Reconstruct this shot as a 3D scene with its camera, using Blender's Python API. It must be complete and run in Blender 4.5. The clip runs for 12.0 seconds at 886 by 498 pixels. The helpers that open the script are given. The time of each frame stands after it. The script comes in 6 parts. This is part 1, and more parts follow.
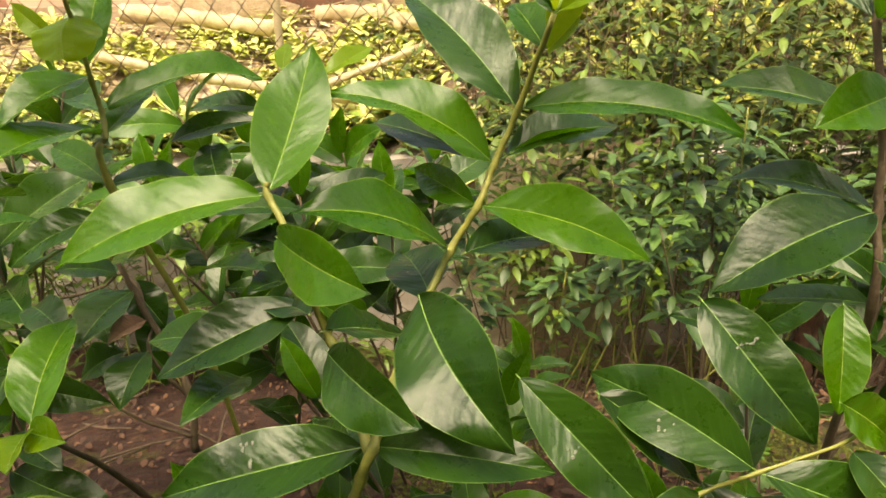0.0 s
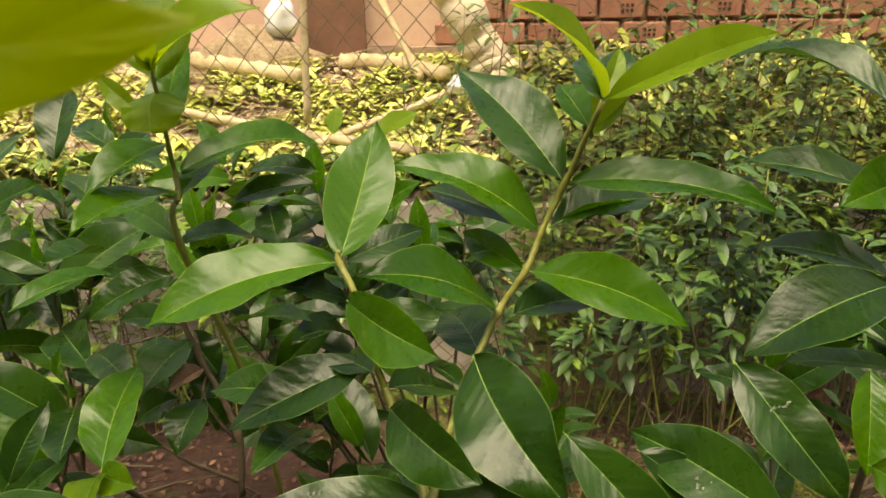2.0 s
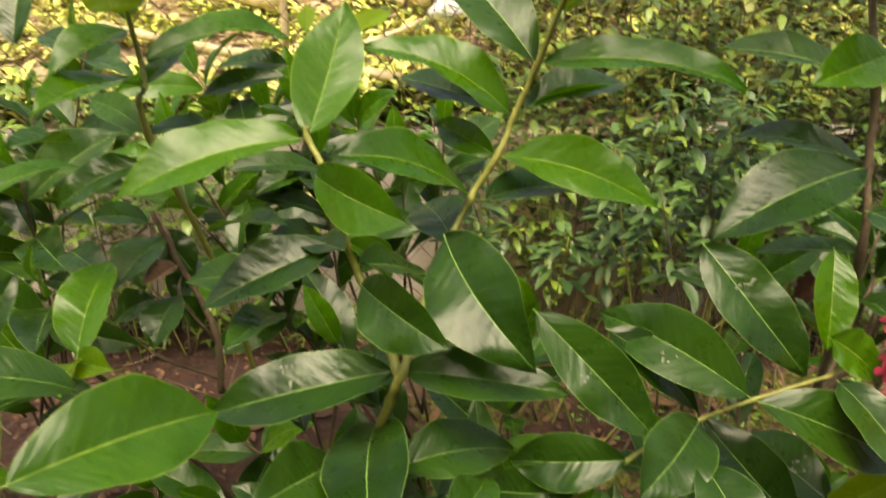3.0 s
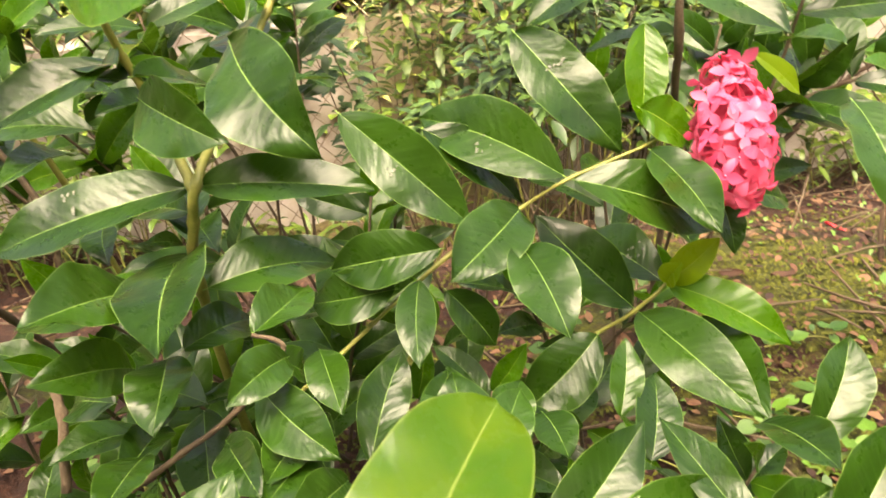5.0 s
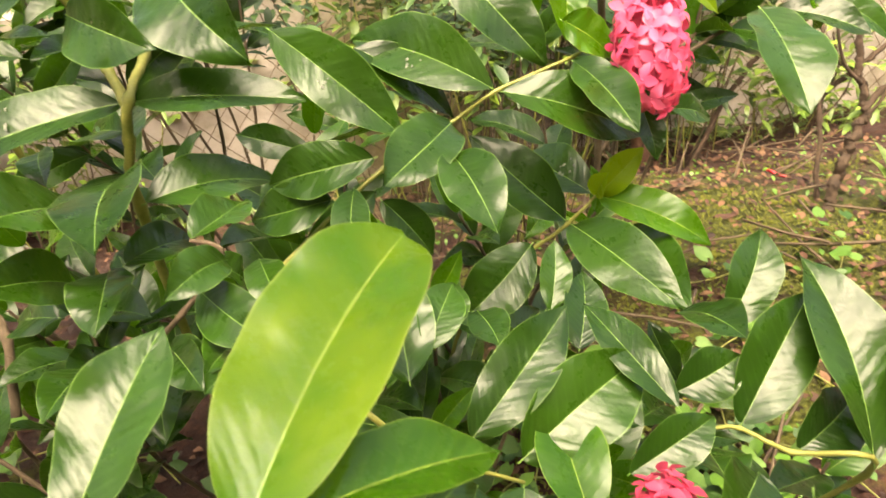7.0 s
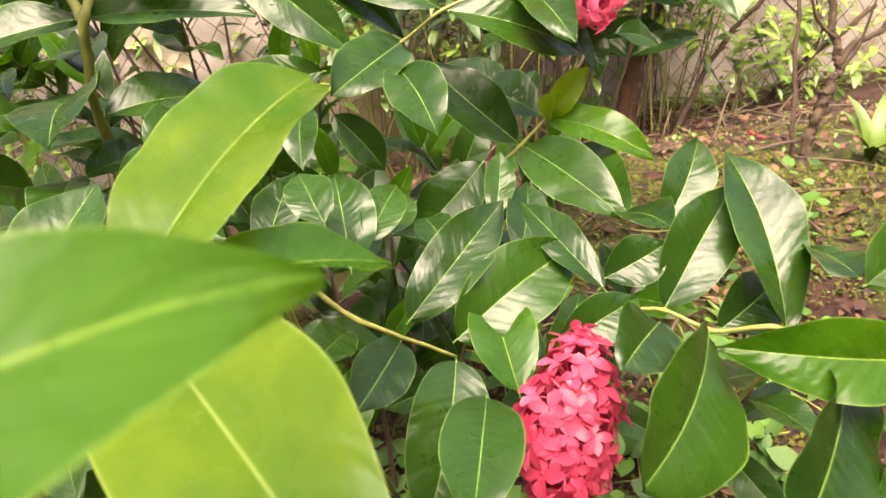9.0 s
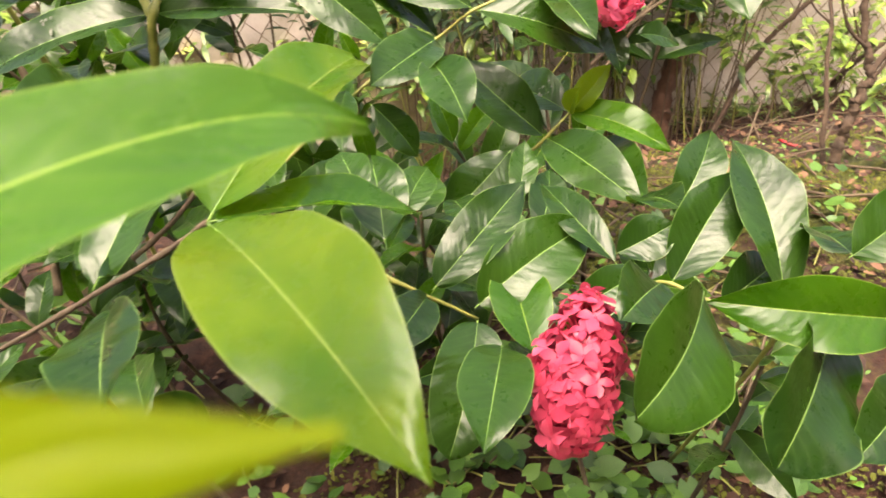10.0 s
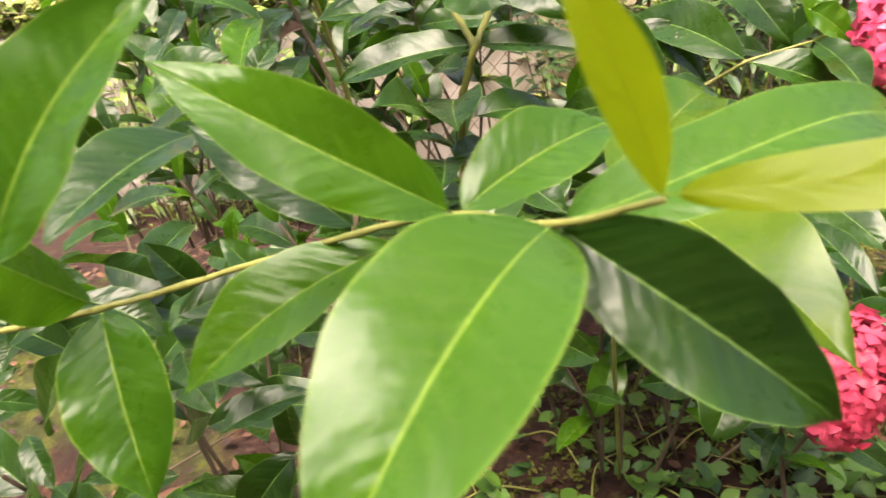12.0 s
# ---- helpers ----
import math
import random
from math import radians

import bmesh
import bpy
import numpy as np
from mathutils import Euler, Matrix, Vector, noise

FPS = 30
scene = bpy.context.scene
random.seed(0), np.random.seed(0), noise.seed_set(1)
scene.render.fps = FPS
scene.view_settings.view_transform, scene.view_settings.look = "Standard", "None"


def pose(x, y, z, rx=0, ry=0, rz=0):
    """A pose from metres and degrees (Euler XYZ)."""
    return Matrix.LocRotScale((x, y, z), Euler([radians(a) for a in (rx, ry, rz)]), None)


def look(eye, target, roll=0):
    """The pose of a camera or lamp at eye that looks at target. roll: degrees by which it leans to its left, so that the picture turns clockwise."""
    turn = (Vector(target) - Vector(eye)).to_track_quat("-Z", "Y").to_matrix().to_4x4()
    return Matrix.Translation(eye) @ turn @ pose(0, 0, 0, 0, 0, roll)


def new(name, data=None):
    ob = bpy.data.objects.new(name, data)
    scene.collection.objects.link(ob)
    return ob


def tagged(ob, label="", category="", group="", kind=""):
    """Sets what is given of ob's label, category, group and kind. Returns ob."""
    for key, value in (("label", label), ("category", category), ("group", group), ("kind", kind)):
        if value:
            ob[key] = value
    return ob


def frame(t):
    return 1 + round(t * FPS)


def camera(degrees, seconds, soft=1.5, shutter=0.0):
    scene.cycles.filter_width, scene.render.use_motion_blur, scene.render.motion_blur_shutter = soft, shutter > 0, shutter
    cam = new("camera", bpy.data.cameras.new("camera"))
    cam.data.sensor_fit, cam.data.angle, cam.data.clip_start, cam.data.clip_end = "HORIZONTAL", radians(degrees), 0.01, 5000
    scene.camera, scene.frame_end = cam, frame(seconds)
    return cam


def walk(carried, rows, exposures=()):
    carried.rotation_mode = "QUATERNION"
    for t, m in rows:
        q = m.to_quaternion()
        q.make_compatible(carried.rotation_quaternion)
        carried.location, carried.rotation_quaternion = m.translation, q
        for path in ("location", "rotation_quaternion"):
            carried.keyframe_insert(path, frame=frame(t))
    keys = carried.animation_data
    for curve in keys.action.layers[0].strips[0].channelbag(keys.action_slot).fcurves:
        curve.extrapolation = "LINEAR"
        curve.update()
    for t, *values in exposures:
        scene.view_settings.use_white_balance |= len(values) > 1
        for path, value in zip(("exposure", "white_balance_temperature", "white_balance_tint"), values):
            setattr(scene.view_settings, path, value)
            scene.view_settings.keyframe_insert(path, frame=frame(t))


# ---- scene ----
cam = camera(64.8, 12.0, 1.5, 0.4)
cam.data.dof.use_dof, cam.data.dof.focus_distance, cam.data.dof.aperture_fstop = True, 0.55, 24.0
PATH = [
    (0, (0.027, 0.032, 0.916), (-0.007, 1.823, 0.025), -2.0),
    (0.5, (0.017, 0.023, 0.923), (-0.035, 1.828, 0.064), -1.9),
    (1, (0.011, 0.018, 0.938), (-0.031, 1.843, 0.12), -1.8),
    (1.5, (0.009, 0.012, 0.948), (-0.013, 1.846, 0.15), -1.5),
    (2, (-0.008, 0.003, 0.953), (-0.061, 1.839, 0.161), -1.2),
    (2.5, (-0.016, -0.01, 0.951), (-0.074, 1.823, 0.152), -1.0),
    (3, (0.003, -0.018, 0.908), (-0.011, 1.749, -0.029), -1.0),
    (3.2, (0.006, -0.014, 0.901), (0.028, 1.726, -0.085), -0.9),
    (4.8, (0.087, -0.048, 0.825), (0.18, 1.607, -0.294), -4.9),
    (5, (0.096, -0.049, 0.817), (0.239, 1.586, -0.325), -4.9),
    (5.5, (0.099, -0.056, 0.806), (0.26, 1.556, -0.367), -5.3),
    (6, (0.09, -0.068, 0.819), (0.215, 1.575, -0.315), -5.8),
    (6.5, (0.095, -0.087, 0.809), (0.261, 1.53, -0.357), -5.5),
    (7, (0.108, -0.099, 0.784), (0.342, 1.487, -0.412), -5.0),
    (7.5, (0.119, -0.104, 0.765), (0.373, 1.453, -0.463), -5.3),
    (7.7, (0.117, -0.107, 0.755), (0.346, 1.458, -0.469), -5.8),
    (9.3, (0.139, -0.178, 0.746), (0.362, 1.393, -0.472), -6.0),
    (9.5, (0.141, -0.188, 0.747), (0.346, 1.395, -0.458), -6.5),
    (10, (0.13, -0.215, 0.752), (0.267, 1.389, -0.434), -6.6),
    (10.5, (0.103, -0.245, 0.763), (0.141, 1.384, -0.398), -6.4),
    (11, (0.071, -0.273, 0.779), (0.023, 1.394, -0.324), -6.2),
    (11.5, (0.045, -0.304, 0.79), (-0.109, 1.383, -0.274), -6.4),
    (12, (0.016, -0.309, 0.79), (-0.233, 1.369, -0.27), -6.2),
]
walk(cam, [(t, look(eye, target, roll)) for t, eye, target, roll in PATH], [(0, 1.5, 8600, 4), (1.0, 1.34, 8600, 3), (2.6, 1.0, 8500, 3), (3.2, 1.64, 8500, 4), (4.8, 2.36, 8400, 12), (7.7, 2.29, 8500, 9), (9.3, 2.36, 7600, 17), (10.8, 2.1, 7500, 13), (12, 2.14, 7200, 16)])

# ---- light ----
world = bpy.data.worlds.new("sky")
scene.world = world
world.use_nodes = True
SUN_UP, SUN_TURN = 74.0, 196.0
nt = world.node_tree
nt.nodes.clear()
sky = nt.nodes.new("ShaderNodeTexSky")
sky.sky_type = "NISHITA"
sky.sun_disc = False
sky.dust_density, sky.air_density, sky.ozone_density = 9.0, 1.0, 1.0
sky.sun_elevation, sky.sun_rotation = radians(SUN_UP), radians(SUN_TURN)
bg = nt.nodes.new("ShaderNodeBackground")
bg.inputs["Strength"].default_value = 0.12
wo = nt.nodes.new("ShaderNodeOutputWorld")
nt.links.new(sky.outputs[0], bg.inputs[0])
nt.links.new(bg.outputs[0], wo.inputs[0])
lamp = bpy.data.lights.new("sun", "SUN")
lamp.energy, lamp.angle, lamp.color = 1.58, radians(48), (1.0, 0.98, 0.94)
sun = new("sun", lamp)
a, e = radians(SUN_TURN), radians(SUN_UP)
sun.matrix_world = look((0, 0, 0), (-math.sin(a) * math.cos(e), -math.cos(a) * math.cos(e), -math.sin(e)))


# ---- materials ----
def material(name):
    m = bpy.data.materials.new(name)
    m.use_nodes = True
    t = m.node_tree
    return m, t, t.nodes["Principled BSDF"], t.nodes["Material Output"]


def node(t, kind, **values):
    n = t.nodes.new(kind)
    for k, v in values.items():
        n.inputs[k].default_value = v
    return n


def noise_tex(t, scale, detail=4.0, rough=0.6, vec=None):
    n = node(t, "ShaderNodeTexNoise", Scale=scale, Detail=detail, Roughness=rough)
    if vec:
        t.links.new(vec, n.inputs["Vector"])
    return n


def ramp(t, source, stops):
    r = t.nodes.new("ShaderNodeValToRGB")
    while len(r.color_ramp.elements) < len(stops):
        r.color_ramp.elements.new(0.5)
    for el, (p, c) in zip(r.color_ramp.elements, stops):
        el.position, el.color = p, (*c, 1)
    t.links.new(source, r.inputs[0])
    return r


def mixed(t, a, b, fac, mode="MIX"):
    n = t.nodes.new("ShaderNodeMix")
    n.data_type, n.blend_type = "RGBA", mode
    for sock, v in ((n.inputs[6], a), (n.inputs[7], b), (n.inputs[0], fac)):
        if isinstance(v, bpy.types.NodeSocket):
            t.links.new(v, sock)
        elif isinstance(v, tuple):
            sock.default_value = (*v, 1)
        else:
            sock.default_value = v
    return n.outputs[2]


def calc(t, op, a, b=0.0, c=0.0):
    n = t.nodes.new("ShaderNodeMath")
    n.operation = op
    for sock, v in zip(n.inputs, (a, b, c)):
        if isinstance(v, bpy.types.NodeSocket):
            t.links.new(v, sock)
        else:
            sock.default_value = v
    return n.outputs[0]


def bumped(t, b, height, strength, distance):
    n = node(t, "ShaderNodeBump", Strength=strength, Distance=distance)
    t.links.new(height, n.inputs["Height"])
    t.links.new(n.outputs[0], b.inputs["Normal"])
    return n


def rough_stuff(name, stops, scale, bump=0.4, distance=0.01, rough=0.85, fine=6.0, by_object=0.0, by_island=0.0):
    """A matt surface: noise at two scales through a ramp, with fine relief."""
    m, t, b, o = material(name)
    co = t.nodes.new("ShaderNodeTexCoord").outputs["Object"]
    big, small = noise_tex(t, scale, 5, 0.65, co), noise_tex(t, scale * fine, 6, 0.7, co)
    f = calc(t, "ADD", calc(t, "MULTIPLY", big.outputs[0], 0.6), calc(t, "MULTIPLY", small.outputs[0], 0.4))
    if by_object:
        oi = t.nodes.new("ShaderNodeObjectInfo")
        f = calc(t, "ADD", f, calc(t, "MULTIPLY_ADD", oi.outputs["Random"], by_object, -by_object / 2))
    if by_island:
        ge = t.nodes.new("ShaderNodeNewGeometry")
        f = calc(t, "ADD", f, calc(t, "MULTIPLY_ADD", ge.outputs["Random Per Island"], by_island, -by_island / 2))
    t.links.new(ramp(t, f, stops).outputs[0], b.inputs["Base Color"])
    b.inputs["Roughness"].default_value = rough
    bumped(t, b, small.outputs[0], bump, distance)
    return m


def leaf_material(name, dark, light, vein, rough, through_light, relief, translucent=0.3):
    """A glossy leaf: side veins run out from the midrib by the blade's own u (across) and v (along)."""
    m, t, b, o = material(name)
    uv = t.nodes.new("ShaderNodeUVMap")
    sep = t.nodes.new("ShaderNodeSeparateXYZ")
    t.links.new(uv.outputs[0], sep.inputs[0])
    co = t.nodes.new("ShaderNodeTexCoord").outputs["Object"]
    across = calc(t, "ABSOLUTE", calc(t, "MULTIPLY_ADD", sep.outputs[0], 2.0, -1.0))
    wob = noise_tex(t, 45.0, 2, 0.5, co)
    oi = t.nodes.new("ShaderNodeObjectInfo")
    ph = calc(t, "MULTIPLY_ADD", across, -0.16, calc(t, "MULTIPLY_ADD", wob.outputs[0], 0.035, sep.outputs[1]))
    side = calc(t, "SINE", calc(t, "MULTIPLY_ADD", ph, 88.0, calc(t, "MULTIPLY", oi.outputs["Random"], 6.0)))
    ridge = calc(t, "POWER", calc(t, "MULTIPLY_ADD", side, 0.5, 0.5), 6.0)
    ridge = calc(t, "MULTIPLY", ridge, calc(t, "SUBTRACT", 1.05, across))
    mid = calc(t, "LESS_THAN", across, 0.022)
    big, fine = noise_tex(t, 22.0, 4, 0.6, co), noise_tex(t, 420.0, 3, 0.6, co)
    f = calc(t, "ADD", calc(t, "MULTIPLY_ADD", big.outputs[0], 1.5, -0.45), calc(t, "MULTIPLY", oi.outputs["Random"], 0.5))
    col = ramp(t, f, ((0.25, dark), (0.8, light))).outputs[0]
    col = mixed(t, col, vein, calc(t, "MULTIPLY", ridge, 0.05))
    col = mixed(t, col, vein, calc(t, "MULTIPLY", mid, 0.5))
    edge = calc(t, "GREATER_THAN", across, 0.972)
    col = mixed(t, col, vein, calc(t, "MULTIPLY", edge, 0.35))
    speck = node(t, "ShaderNodeTexVoronoi", Scale=55.0)
    t.links.new(co, speck.inputs["Vector"])
    dot = calc(t, "LESS_THAN", speck.outputs["Distance"], 0.022)
    col = mixed(t, col, (0.10, 0.09, 0.03), calc(t, "MULTIPLY", dot, 0.6))
    t.links.new(col, b.inputs["Base Color"])
    dust = noise_tex(t, 60.0, 5, 0.7, co)
    t.links.new(calc(t, "MULTIPLY_ADD", dust.outputs[0], 0.20, rough - 0.01), b.inputs["Roughness"])
    b.inputs["Specular IOR Level"].default_value = 0.35
    quilt = calc(t, "MULTIPLY", calc(t, "MULTIPLY", side, calc(t, "SUBTRACT", 1.1, across)), calc(t, "MULTIPLY", big.outputs[0], 2.0))
    skin = t.nodes.new("ShaderNodeCombineXYZ")
    t.links.new(calc(t, "MULTIPLY", sep.outputs[0], 2.6), skin.inputs[0])
    t.links.new(calc(t, "MULTIPLY", ph, 11.0), skin.inputs[1])
    t.links.new(calc(t, "MULTIPLY", oi.outputs["Random"], 40.0), skin.inputs[2])
    crease = noise_tex(t, 1.0, 2, 0.4, skin.outputs[0])
    hgt = calc(t, "ADD", calc(t, "MULTIPLY_ADD", calc(t, "MULTIPLY", crease.outputs[0], calc(t, "MULTIPLY", big.outputs[0], 2.0)), 1.0, calc(t, "MULTIPLY", quilt, 0.045)), calc(t, "ADD", calc(t, "MULTIPLY", big.outputs[0], 1.0), calc(t, "MULTIPLY", fine.outputs[0], 0.12)))
    bumped(t, b, hgt, relief, 0.0016)
    tr = t.nodes.new("ShaderNodeBsdfTranslucent")
    t.links.new(mixed(t, col, through_light, 0.65), tr.inputs[0])
    mx = t.nodes.new("ShaderNodeMixShader")
    mx.inputs[0].default_value = translucent
    t.links.new(b.outputs[0], mx.inputs[1])
    t.links.new(tr.outputs[0], mx.inputs[2])
    t.links.new(mx.outputs[0], o.inputs[0])
    return m


LEAF = {
    "old": leaf_material("leaf_old", (0.006, 0.024, 0.0022), (0.018, 0.056, 0.004), (0.20, 0.34, 0.08), 0.20, (0.12, 0.30, 0.008), 0.6, 0.14),
    "mid": leaf_material("leaf_mid", (0.017, 0.068, 0.002), (0.040, 0.116, 0.003), (0.30, 0.44, 0.07), 0.19, (0.16, 0.44, 0.012), 0.55, 0.27),
    "young": leaf_material("leaf_young", (0.038, 0.120, 0.005), (0.135, 0.215, 0.008), (0.32, 0.40, 0.10), 0.18, (0.40, 0.52, 0.02), 0.5, 0.46),
    "lime": leaf_material("leaf_lime", (0.10, 0.185, 0.008), (0.16, 0.27, 0.012), (0.34, 0.42, 0.10), 0.2, (0.46, 0.58, 0.02), 0.4, 0.5),
    "dry": leaf_material("leaf_dry", (0.08, 0.040, 0.025), (0.24, 0.16, 0.11), (0.30, 0.22, 0.15), 0.5, (0.30, 0.17, 0.10), 0.8, 0.12),
    "gold": leaf_material("leaf_gold", (0.20, 0.28, 0.006), (0.26, 0.34, 0.008), (0.34, 0.37, 0.01), 0.34, (0.47, 0.58, 0.01), 0.3, 0.62),
}
BARK = rough_stuff("brown_bark", ((0.3, (0.05, 0.033, 0.02)), (0.6, (0.13, 0.092, 0.055)), (0.8, (0.24, 0.19, 0.12))), 30, 0.7, 0.004)
GREENSTEM = rough_stuff("green_stem", ((0.3, (0.12, 0.14, 0.025)), (0.7, (0.32, 0.31, 0.08))), 40, 0.4, 0.001, 0.5)
MIDRIB = rough_stuff("pale_midrib", ((0.3, (0.12, 0.24, 0.04)), (0.7, (0.24, 0.38, 0.09))), 60, 0.3, 0.0006, 0.42)
MORTAR = rough_stuff("mortar", ((0.3, (0.30, 0.145, 0.10)), (0.7, (0.42, 0.22, 0.155))), 12, 0.6, 0.006)
BRICK = rough_stuff("fired_brick", ((0.3, (0.27, 0.115, 0.075)), (0.7, (0.42, 0.20, 0.135))), 14, 0.5, 0.004, 0.9, 5, 0.3)
HOLE_SHADE = rough_stuff("brick_hole_shade", ((0.3, (0.03, 0.014, 0.01)), (0.7, (0.06, 0.03, 0.02))), 14, 0.2, 0.002)
PLASTER = rough_stuff("pink_plaster", ((0.3, (0.55, 0.35, 0.26)), (0.7, (0.72, 0.52, 0.42))), 5, 0.3, 0.003)
DEADWOOD = rough_stuff("dry_wood", ((0.3, (0.34, 0.25, 0.13)), (0.7, (0.66, 0.55, 0.36))), 12, 0.6, 0.004, 0.8)
WIRE = rough_stuff("rusty_wire", ((0.3, (0.09, 0.055, 0.03)), (0.7, (0.25, 0.19, 0.12))), 40, 0.3, 0.001, 0.6)
LITTER = rough_stuff("dead_leaf", ((0.25, (0.022, 0.009, 0.005)), (0.5, (0.07, 0.028, 0.014)), (0.75, (0.17, 0.085, 0.045))), 20, 0.4, 0.002, 0.8, 5, 0.3, 0.5)
MOSS = rough_stuff("moss", ((0.3, (0.03, 0.036, 0.005)), (0.55, (0.09, 0.10, 0.008)), (0.75, (0.20, 0.21, 0.016))), 14, 1.0, 0.008, 0.95)
# Yard grass: sunshine and its whitish highlights are painted into the pale colour.
GRASS = rough_stuff("sun_tinted_grass", ((0.3, (0.34, 0.40, 0.06)), (0.7, (0.76, 0.74, 0.26))), 6, 0.2, 0.002, 0.6, 5, 0.0, 0.4)
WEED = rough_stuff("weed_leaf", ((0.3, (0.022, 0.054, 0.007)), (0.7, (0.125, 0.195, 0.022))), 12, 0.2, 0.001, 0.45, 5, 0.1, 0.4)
# Lit copy of the weed leaf, with sunlight put into a brighter green.
SUNWEED = rough_stuff("sun_tinted_weed_leaf", ((0.3, (0.06, 0.12, 0.012)), (0.7, (0.20, 0.30, 0.04))), 12, 0.2, 0.001, 0.45, 5, 0.1, 0.4)
PEPPER = rough_stuff("dull_green_leaf", ((0.3, (0.018, 0.052, 0.010)), (0.7, (0.07, 0.14, 0.024))), 12, 0.2, 0.001, 0.45, 5, 0.1, 0.4)
VINE = rough_stuff("vine_leaf", ((0.3, (0.020, 0.070, 0.007)), (0.7, (0.08, 0.18, 0.016))), 30, 0.3, 0.001, 0.5, 5, 0.5)


def petal_material(name, low, high):
    m, t, b, o = material(name)
    oi = t.nodes.new("ShaderNodeObjectInfo")
    co = t.nodes.new("ShaderNodeTexCoord").outputs["Object"]
    n = noise_tex(t, 180.0, 3, 0.6, co)
    f = calc(t, "ADD", calc(t, "MULTIPLY", oi.outputs["Random"], 0.6), calc(t, "MULTIPLY", n.outputs[0], 0.4))
    t.links.new(ramp(t, f, ((0.15, low), (0.85, high))).outputs[0], b.inputs["Base Color"])
    b.inputs["Roughness"].default_value = 0.45
    bumped(t, b, n.outputs[0], 0.3, 0.0006)
    tr = node(t, "ShaderNodeBsdfTranslucent", Color=(*high, 1))
    mx = t.nodes.new("ShaderNodeMixShader")
    mx.inputs[0].default_value = 0.3
    t.links.new(b.outputs[0], mx.inputs[1])
    t.links.new(tr.outputs[0], mx.inputs[2])
    t.links.new(mx.outputs[0], o.inputs[0])
    return m


PETAL = petal_material("red_petals", (0.42, 0.026, 0.07), (0.64, 0.085, 0.16))
PINK = petal_material("pink_petals", (0.60, 0.045, 0.14), (0.84, 0.16, 0.29))


# ---- builders ----
def mesh_of(name, verts, faces, mat, smooth=True):
    me = bpy.data.meshes.new(name)
    me.from_pydata([tuple(v) for v in verts], [], faces)
    me.materials.append(mat)
    if smooth:
        me.polygons.foreach_set("use_smooth", [True] * len(me.polygons))
    me.update()
    return me


def part(name, bm, mat, parent=None, label=""):
    me = bpy.data.meshes.new(name)
    bm.to_mesh(me)
    bm.free()
    me.materials.append(mat)
    ob = new(name, me)
    ob.parent = parent
    return tagged(ob, label)


def piece(name, me, parent, m=None, label=""):
    ob = new(name, me)
    ob.parent = parent
    if m is not None:
        ob.matrix_local = m
    return tagged(ob, label)


def thing(name, label, category, group="", at=(0, 0, 0)):
    ob = new(name)
    ob.empty_display_size = 0.02
    ob.location = at
    return tagged(ob, label, category, group)


def tube_data(points, radii, sides=8, verts=None, faces=None):
    """Rings along a polyline; appends to verts and faces."""
    verts, faces = ([] if verts is None else verts), ([] if faces is None else faces)
    pts = [Vector(p) for p in points]
    start = len(verts)
    up = Vector((0.31, 0.87, 0.38))
    for i, p in enumerate(pts):
        d = (pts[min(i + 1, len(pts) - 1)] - pts[max(i - 1, 0)]).normalized()
        x = d.cross(up).normalized()
        y = x.cross(d)
        r = radii[i]
        for k in range(sides):
            ang = 2 * math.pi * k / sides
            verts.append(p + x * (r * math.cos(ang)) + y * (r * math.sin(ang)))
    for i in range(len(pts) - 1):
        for k in range(sides):
            a0, a1 = start + i * sides + k, start + i * sides + (k + 1) % sides
            faces.append((a0, a1, a1 + sides, a0 + sides))
    faces.append(tuple(start + k for k in reversed(range(sides))))
    faces.append(tuple(start + (len(pts) - 1) * sides + k for k in range(sides)))
    return verts, faces


def smooth_path(points, n=6, wobble=0.0, seed=0):
    """Catmull-Rom through the points, with a slight crookedness."""
    pts = [Vector(p) for p in points]
    pts = [2 * pts[0] - pts[1], *pts, 2 * pts[-1] - pts[-2]]
    rnd = random.Random(seed)
    out = []
    for i in range(1, len(pts) - 2):
        p0, p1, p2, p3 = pts[i - 1 : i + 3]
        for k in range(n):
            s = k / n
            q = 0.5 * ((2 * p1) + (p2 - p0) * s + (2 * p0 - 5 * p1 + 4 * p2 - p3) * s * s + (3 * p1 - p0 - 3 * p2 + p3) * s ** 3)
            out.append(q + Vector([rnd.uniform(-wobble, wobble) for _ in range(3)]))
    out.append(pts[-2])
    return out


def stem(parent, points, r0, r1, mat=None, name="stem", label="", nodes=True):
    """A tapering stem with slight swellings where leaves sit."""
    path = smooth_path(points, 7, r1 * 0.25, len(points) * 7 + int(1000 * points[0][0]))
    n = len(path)
    radii = []
    for i in range(n):
        r = r0 + (r1 - r0) * i / (n - 1)
        if nodes and i % 7 == 0 and 0 < i < n - 1:
            r *= 1.3
        radii.append(r)
    v, f = tube_data(path, radii, 9)
    ob = new(name, mesh_of(name, v, f, mat or BARK))
    ob.parent = parent
    return tagged(ob, label)


leaf_count = [0]


